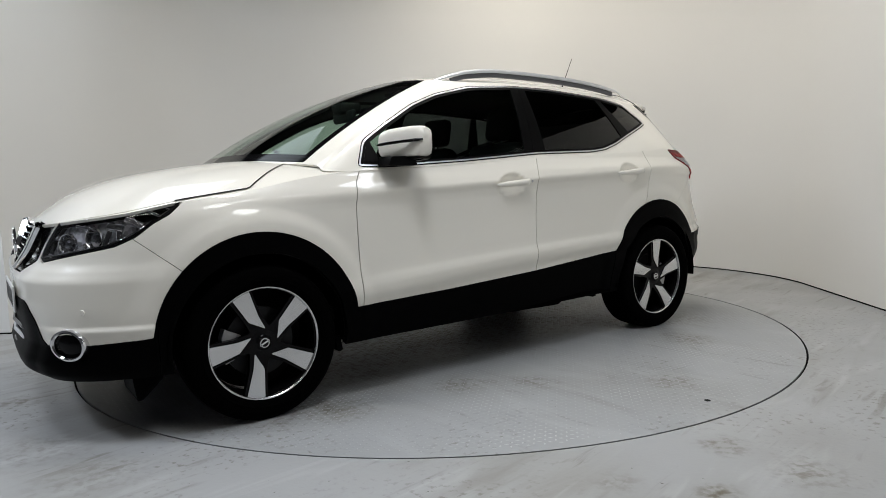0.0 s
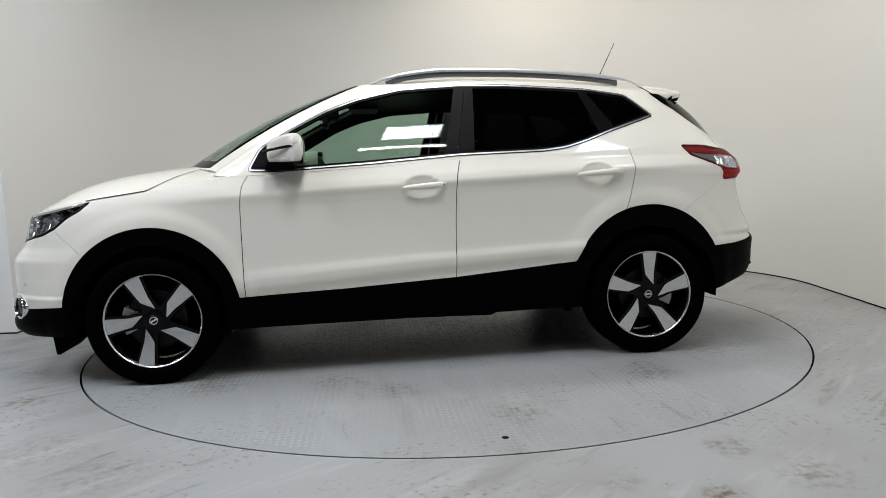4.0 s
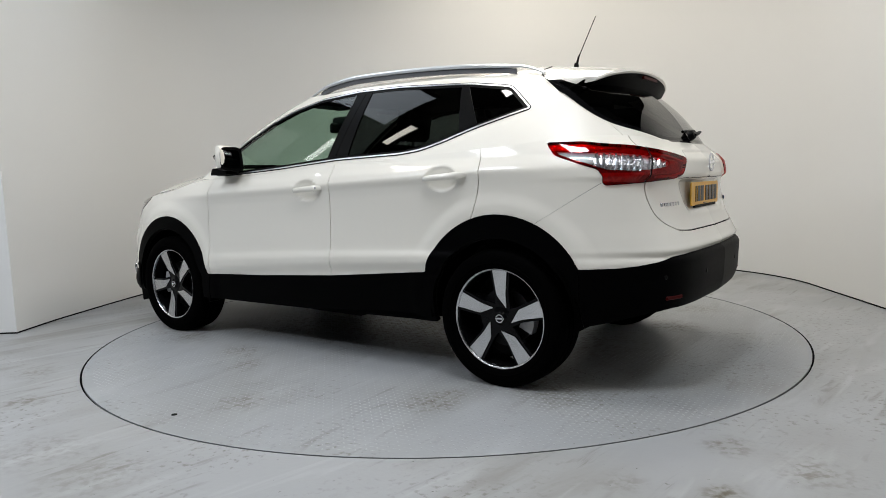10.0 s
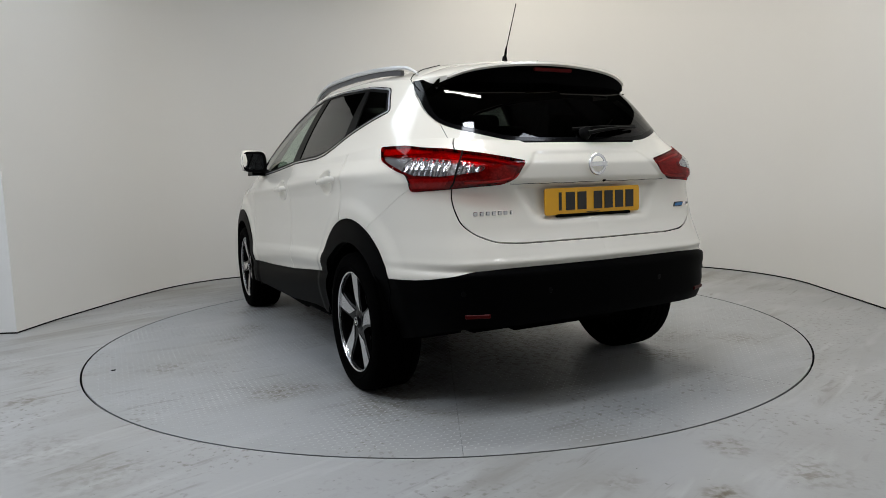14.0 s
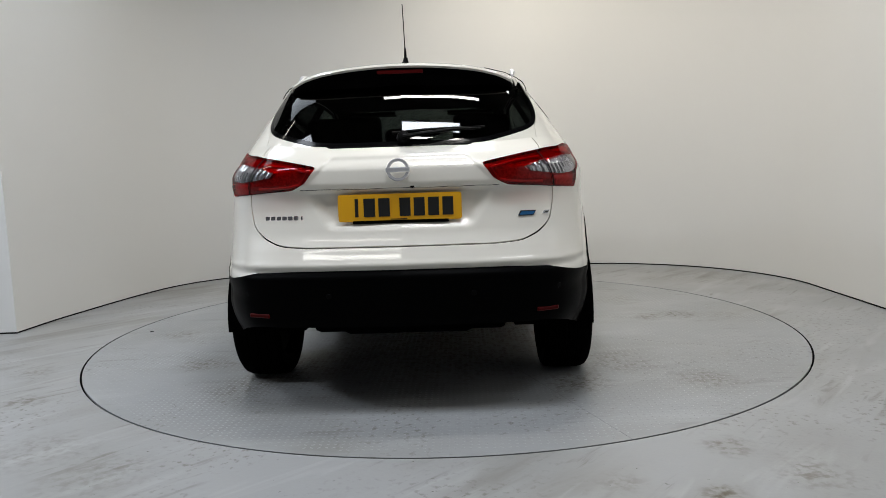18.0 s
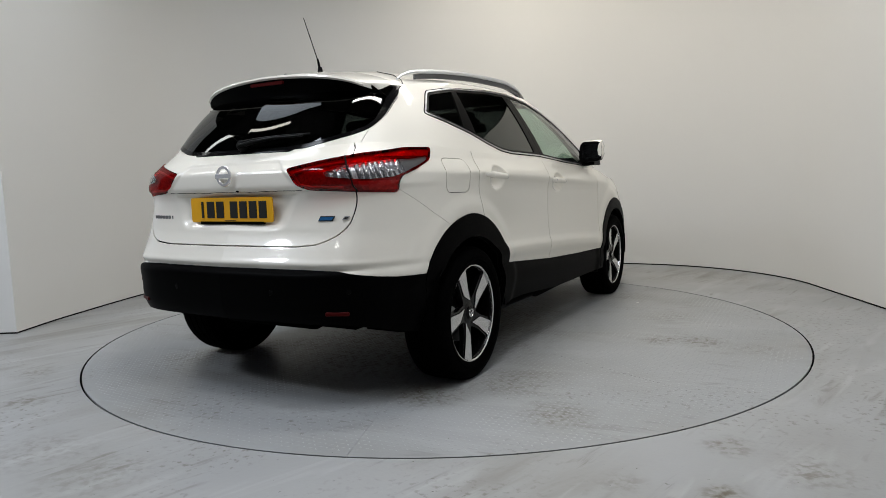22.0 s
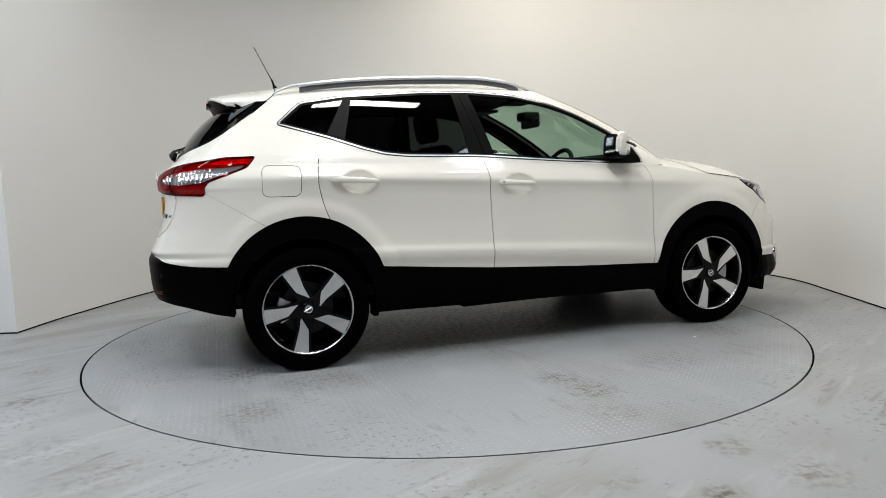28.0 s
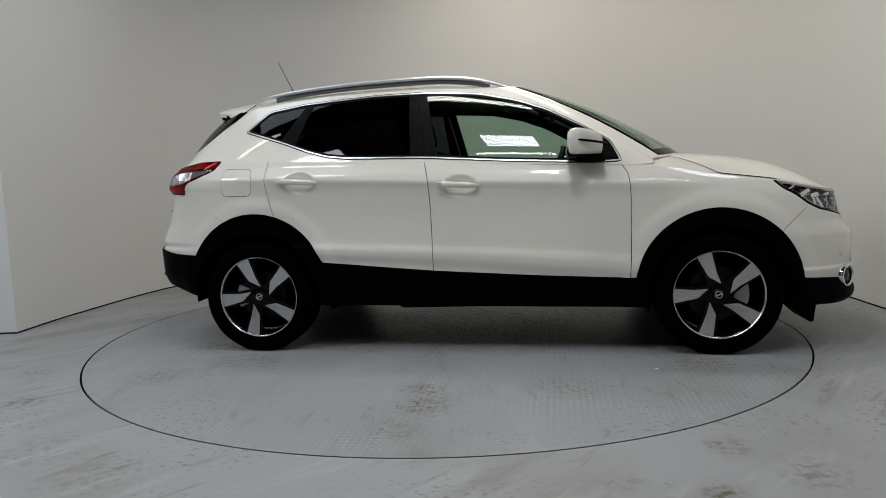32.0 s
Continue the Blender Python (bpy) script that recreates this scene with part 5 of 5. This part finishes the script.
# ---- nose: grille bars, front plate, fog lamps, lamp internals ----
for s in (1, -1):
    vee = [(2.070, s * 0.352, 0.862), (2.090, s * 0.325, 0.815), (2.110, s * 0.285, 0.765), (2.138, s * 0.225, 0.712), (2.152, s * 0.14, 0.680), (2.158, s * 0.0, 0.672)]
    bm = bmesh.new()
    rings = []
    for k, (x, y, z) in enumerate(vee):
        w = 0.027 - 0.003 * k
        rings.append([bm.verts.new((x + dx, y + s * dy * w, z + dz * w)) for dx, dy, dz in ((0.0, 0.9, -0.3), (0.014, 0.55, -0.18), (0.018, 0.0, 0.0), (0.012, -0.7, 0.5), (-0.01, -0.9, 0.62), (-0.03, 0.0, 0.0))])
    for a, b in zip(rings, rings[1:]):
        for k in range(6):
            bm.faces.new((a[k], a[(k + 1) % 6], b[(k + 1) % 6], b[k]))
    part("grille_chevron", bm, M_CHROME, car, "bright chrome grille chevron", smooth=True)
    for k in range(6):
        z = 0.715 + 0.027 * k
        y1 = 0.15 + 0.03 * k
        part("grille_bar", tube_bm([(2.136 - 0.010 * k, 0, z), (2.130 - 0.010 * k, s * y1 * 0.6, z), (2.114 - 0.009 * k, s * y1, z)], 0.005, 6), M_GLOSSBLACK, car)
part("badge", lathe_bm([(0.046, 0.0), (0.048, 0.010), (0.062, 0.010), (0.066, 0.0)], 40), M_CHROME, car, "round chrome badge on the grille", smooth=True).matrix_basis = pose(2.140, 0, 0.785, 0, 0, -90)
part("badge_crossbar", box_bm(2.140, 2.154, -0.072, 0.072, 0.771, 0.799, 0.002, 1), M_CHROME, car)
front_plate = part("number_plate", box_bm(2.175, 2.183, -0.26, 0.26, 0.495, 0.606, 0.002, 1), material("white_plate", (0.75, 0.75, 0.74), 0.35, vary=0.04, scale=60), car, "white front number plate with black characters")
for k in range(7):
    y = 0.19 - 0.063 * k
    part("plate_bar", box_bm(2.1825, 2.1842, y - 0.02, y + 0.02, 0.513, 0.587), M_INK, front_plate)
for z in (0.34, 0.385, 0.43):
    part("intake_bar", tube_bm([(2.11, -0.46, z), (2.155, -0.25, z), (2.172, 0, z), (2.155, 0.25, z), (2.11, 0.46, z)], 0.009, 8), M_SILVER if z == 0.385 else M_GLOSSBLACK, car)
for s in (1, -1):
    m = pose(2.033, s * 0.685, 0.407, 0, -6, -90 + s * 41) @ Matrix.Diagonal((1.13, 1, 0.87, 1))
    part("fog_lamp_ring", lathe_bm([(0.056, -0.03), (0.056, 0.008), (0.061, 0.014), (0.069, 0.012), (0.073, 0.0), (0.072, -0.03)], 40), M_CHROME, car, "chrome fog lamp ring", smooth=True).matrix_basis = m
    part("fog_lamp", lathe_bm([(0.0, 0.006), (0.035, 0.005), (0.059, -0.004)], 32), M_GLOSSBLACK, car, "dark fog lamp", smooth=True).matrix_basis = m
    part("parking_sensor", lathe_bm([(0.0, 0.003), (0.010, 0.0025), (0.0115, 0.0)], 20), M_PAINT, car, smooth=True).matrix_basis = pose(1.985, s * 0.728, 0.535, 0, 0, -90 + s * 48)
    # lamp internals: two round reflectors with dark projectors, bright slanted shrouds, a light guide
    for x, z, r in ((2.015, 0.795, 0.044), (1.93, 0.822, 0.040)):
        px, py, pz = skin_point(*X(x, z), -0.034)
        m = pose(px, s * py, pz, 0, 0, -90 + s * 36)
        part("projector", lathe_bm([(0.0, 0.014), (r * 0.35, 0.011), (r * 0.55, 0.0), (r * 0.58, -0.02)], 32), M_PROJECTOR, car, "dark headlamp projector lens", smooth=True).matrix_basis = m
        part("projector_ring", lathe_bm([(r * 0.60, -0.022), (r * 0.72, -0.012), (r * 0.98, 0.014), (r * 1.04, 0.016), (r * 1.10, 0.006)], 12), M_CHROME, car, "faceted chrome lamp bowl").matrix_basis = m
    for x, z, lx, lz, roll in ((2.066, 0.752, 0.042, 0.008, 14), (2.045, 0.832, 0.030, 0.010, 30), (1.975, 0.775, 0.030, 0.012, -30), (1.955, 0.862, 0.035, 0.007, 8), (1.885, 0.815, 0.012, 0.034, 12), (1.855, 0.86, 0.034, 0.013, 10), (1.845, 0.83, 0.011, 0.026, -8),
                               (1.79, 0.878, 0.036, 0.012, 24), (1.765, 0.855, 0.026, 0.008, 26), (1.71, 0.905, 0.034, 0.006, 30), (1.66, 0.925, 0.026, 0.004, 30)):
        px, py, pz = skin_point(*X(x, z), -0.020)
        ahead, behind = skin_point(*X(x + 0.02, z)), skin_point(*X(x - 0.02, z))
        yaw = math.degrees(math.atan2(s * (ahead[1] - behind[1]), ahead[0] - behind[0]))
        bm = box_bm(-lx, lx, -0.007, 0.007, -lz, lz, 0.004, 2)
        part("lamp_reflector", bm, M_CHROME, car, "bright headlamp reflector").matrix_basis = pose(px, s * py, pz, 0, 0, yaw) @ pose(0, 0, 0, s * 26, -roll, 0)
    guide = [skin_point(*X(x, z), -0.008) for x, z in ((2.075, 0.738), (2.0, 0.762), (1.92, 0.778), (1.83, 0.808), (1.74, 0.862), (1.66, 0.912))]
    part("light_guide", tube_bm([(x, s * y, z) for x, y, z in guide], 0.0045, 8), M_CHROME, car, "silver light guide")

# windscreen wipers and scuttle
whole_cowl = []
for k in range(-20, 21):
    y = 0.56 * k / 20
    x = 1.245 - 0.14 * (abs(y) / 0.60) ** 2.2
    whole_cowl.append([(x + 0.03, y, 1.094 - 0.09 * y * y), (x + 0.015, y, 1.100 - 0.09 * y * y), (x - 0.01, y, 1.100 - 0.09 * y * y), (x - 0.03, y, 1.088 - 0.09 * y * y)])
strip("scuttle", whole_cowl, M_TRIM, "black scuttle below the windscreen")
for y0, y1 in ((0.50, -0.05), (-0.02, -0.52)):
    part("windscreen_wiper", tube_bm([(1.225 - 0.2 * abs(y0) ** 2, y0, 1.098 - 0.07 * y0 * y0), (1.222, (y0 + y1) / 2, 1.112), (1.215 - 0.2 * abs(y1) ** 2, y1, 1.102 - 0.07 * y1 * y1)], [0.010, 0.008, 0.005], 8), M_TRIM, car)


# ---- cabin ----
def cushion(name, x0, x1, y0, y1, z0, z1, parent, mat=M_FABRIC, tilt=0, bevel=0.05):
    bm = box_bm((x0 - x1) / 2, (x1 - x0) / 2, (y0 - y1) / 2, (y1 - y0) / 2, (z0 - z1) / 2, (z1 - z0) / 2, bevel, 4)
    ob = part(name, bm, mat, parent, smooth=True)
    ob.matrix_basis = pose((x0 + x1) / 2, (y0 + y1) / 2, (z0 + z1) / 2, 0, tilt, 0)
    return ob


for y in (0.36, -0.36):
    cushion("front_seat_base", -0.32, 0.22, y - 0.25, y + 0.25, 0.50, 0.70, car)
    back = cushion("front_seat_back", -0.43, -0.29, y - 0.24, y + 0.24, 0.62, 1.22, car, tilt=-16, bevel=0.06)
    cushion("front_headrest", -0.515, -0.42, y - 0.13, y + 0.13, 1.23, 1.42, car, tilt=-10, bevel=0.04)
    part("headrest_post", tube_bm([(-0.44, y, 1.15), (-0.465, y, 1.26)], 0.007, 8), M_SILVER, car)
cushion("rear_seat_base", -1.20, -0.70, -0.62, 0.62, 0.50, 0.72, car)
cushion("rear_seat_back", -1.36, -1.22, -0.62, 0.62, 0.66, 1.18, car, tilt=-20, bevel=0.05)
for y in (0.40, 0.0, -0.40):
    cushion("rear_headrest", -1.40, -1.31, y - 0.12, y + 0.12, 1.19, 1.33 if y else 1.27, car, tilt=-12, bevel=0.035)
part("parcel_shelf", box_bm(-1.85, -1.42, -0.58, 0.58, 1.06, 1.08, 0.005), M_INTERIOR, car)
part("cabin_floor", box_bm(-1.75, 1.1, -0.74, 0.74, 0.36, 0.42), M_INTERIOR, car)
dash = [[(0.62, y, 0.75), (0.60, y, 0.98), (0.66, y, 1.045), (0.80, y, 1.07), (1.03 - 0.14 * (y / 0.7) ** 2, y, 1.065 - 0.015 * (y / 0.7) ** 2), (1.11 - 0.18 * (y / 0.7) ** 2, y, 1.05 - 0.02 * (y / 0.7) ** 2)] for y in [-0.72 + 1.44 * k / 20 for k in range(21)]]
strip("dashboard", dash, M_INTERIOR, "dark moulded dashboard")
part("instrument_hood", box_bm(0.60, 0.80, -0.55, -0.20, 1.03, 1.12, 0.035, 4), M_INTERIOR, car, smooth=True)
part("centre_console", box_bm(-0.25, 0.66, -0.11, 0.11, 0.42, 0.78, 0.03), M_INTERIOR, car)
bm = bmesh.new()
ringn, tn = 40, 10
grid = [[bm.verts.new(((0.185 + 0.015 * math.cos(2 * math.pi * j / tn)) * math.cos(2 * math.pi * i / ringn), (0.185 + 0.015 * math.cos(2 * math.pi * j / tn)) * math.sin(2 * math.pi * i / ringn),
                         0.015 * math.sin(2 * math.pi * j / tn))) for j in range(tn)] for i in range(ringn)]
for i in range(ringn):
    for j in range(tn):
        bm.faces.new((grid[i][j], grid[(i + 1) % ringn][j], grid[(i + 1) % ringn][(j + 1) % tn], grid[i][(j + 1) % tn]))
steering = part("steering_wheel", bm, M_INTERIOR, car, "black steering wheel", smooth=True)
steering.matrix_basis = pose(0.44, -0.37, 1.005, 0, -66, 0)
part("steering_boss", box_bm(-0.07, 0.07, -0.17, 0.17, -0.02, 0.02, 0.02, 3), M_INTERIOR, steering, smooth=True)
part("steering_column", tube_bm([(0.45, -0.37, 1.0), (0.72, -0.37, 0.93)], 0.045, 12), M_INTERIOR, car)
part("rear_view_mirror", box_bm(0.43, 0.46, -0.13, 0.13, 1.35, 1.42, 0.015, 3), M_INTERIOR, car, "black interior mirror", smooth=True)
part("mirror_stem", tube_bm([(0.45, 0, 1.41), (0.45, 0, 1.44), (0.42, 0, 1.46)], 0.016, 8), M_INTERIOR, car)
part("sensor_pod", box_bm(0.36, 0.50, -0.06, 0.06, 1.40, 1.465, 0.02, 3), M_INTERIOR, car, smooth=True)
for y in (0.36, -0.36):
    part("sun_visor", box_bm(0.10, 0.28, y - 0.17, y + 0.17, 1.485, 1.505, 0.008, 2), M_INTERIOR, car)


# ---- small parts belong to the part that carries them ----
CARRIERS = {"door_handle": ("front_door", "rear_door"), "key_cap": ("front_door", "rear_door"), "front_door_glass": ("front_door",), "rear_door_glass": ("rear_door",),
            "tail_lamp_red": ("tail_lamp_bowl",), "lamp_inset": ("tail_lamp_bowl",), "red_reflector": ("tail_lamp_bowl",), "fluted_reflector": ("tail_lamp_bowl",), "tail_lamp_clear": ("tail_lamp_bowl",), "tail_lamp_rim": ("tail_lamp_bowl",), "lamp_seam": ("tail_lamp_bowl",), "headlamp_glass": ("headlamp_bowl",), "headlamp_rim": ("headlamp_bowl",), "headlamp_reflector": ("headlamp_bowl",),
            "projector": ("headlamp_bowl",), "projector_ring": ("headlamp_bowl",), "lamp_reflector": ("headlamp_bowl",), "light_guide": ("headlamp_bowl", "tail_lamp_bowl"),
            "mirror_glass": ("mirror_housing",), "mirror_frame": ("mirror_housing",), "mirror_underside": ("mirror_housing",), "repeater_strip": ("mirror_housing",), "fog_lamp": ("fog_lamp_ring",),
            "badge_letter": ("tailgate",), "release_button": ("tailgate",), "rear_window": ("tailgate",), "tailgate_seam": ("tailgate",), "badge_crossbar": ("badge",), "wiper_blade": ("wiper_arm",), "wiper_motor_cap": ("wiper_arm",),
            "grille_chevron": ("grille",), "grille_bar": ("grille",), "headrest_post": ("front_headrest",), "rail_base": ("roof_rail",), "brake_light": ("spoiler",), "spoiler_underside": ("spoiler",),
            "spoiler_fin": ("spoiler",), "spoiler_seam": ("spoiler",), "aerial": ("aerial_base",), "parking_sensor": ("front_bumper", "rear_lower_bumper"), "reflector": ("rear_lower_bumper",), "bonnet_seal": ("bonnet",)}


def kind_of(ob):
    return ob.name.split(".")[0]


def middle(ob):
    box = [ob.matrix_basis @ Vector(c) for c in ob.bound_box]
    return sum(box, Vector()) / 8


loose = [ob for ob in car.children if ob.type == "MESH"]
for ob in loose:
    wanted = CARRIERS.get(kind_of(ob))
    if not wanted or ob.children:
        continue
    near = [c for c in loose if kind_of(c) in wanted]
    if near:
        best = min(near, key=lambda c: (middle(c) - middle(ob)).length)
        ob.parent = best
        ob.matrix_parent_inverse = best.matrix_basis.inverted()


# ---- the turning ----
TURN = [(0, 214.5), (2, 200.53), (4, 186.46), (6, 172.4), (8, 158.38), (10, 144.37), (12, 130.37), (14, 116.37), (16, 102.35), (18, 88.31), (20, 74.27),
        (22, 60.24), (24, 46.26), (26, 32.34), (28, 18.48), (30, 4.65), (32, -9.42)]


def motions():
    times = [0.5 * k for k in range(65)]
    angle = smooth_table(TURN)
    walk(turntable, [(t, pose(0, 0, 0, 0, 0, float(angle(t)))) for t in times])
    rows = []
    for t in times:
        a = radians(float(angle(t)))
        x, y = 0.2995, 0.1425
        rows.append((t, pose(x * math.cos(a) - y * math.sin(a), x * math.sin(a) + y * math.cos(a), 0, 0, 0, math.degrees(a) + 0.48)))
    walk(car, rows)


motions()
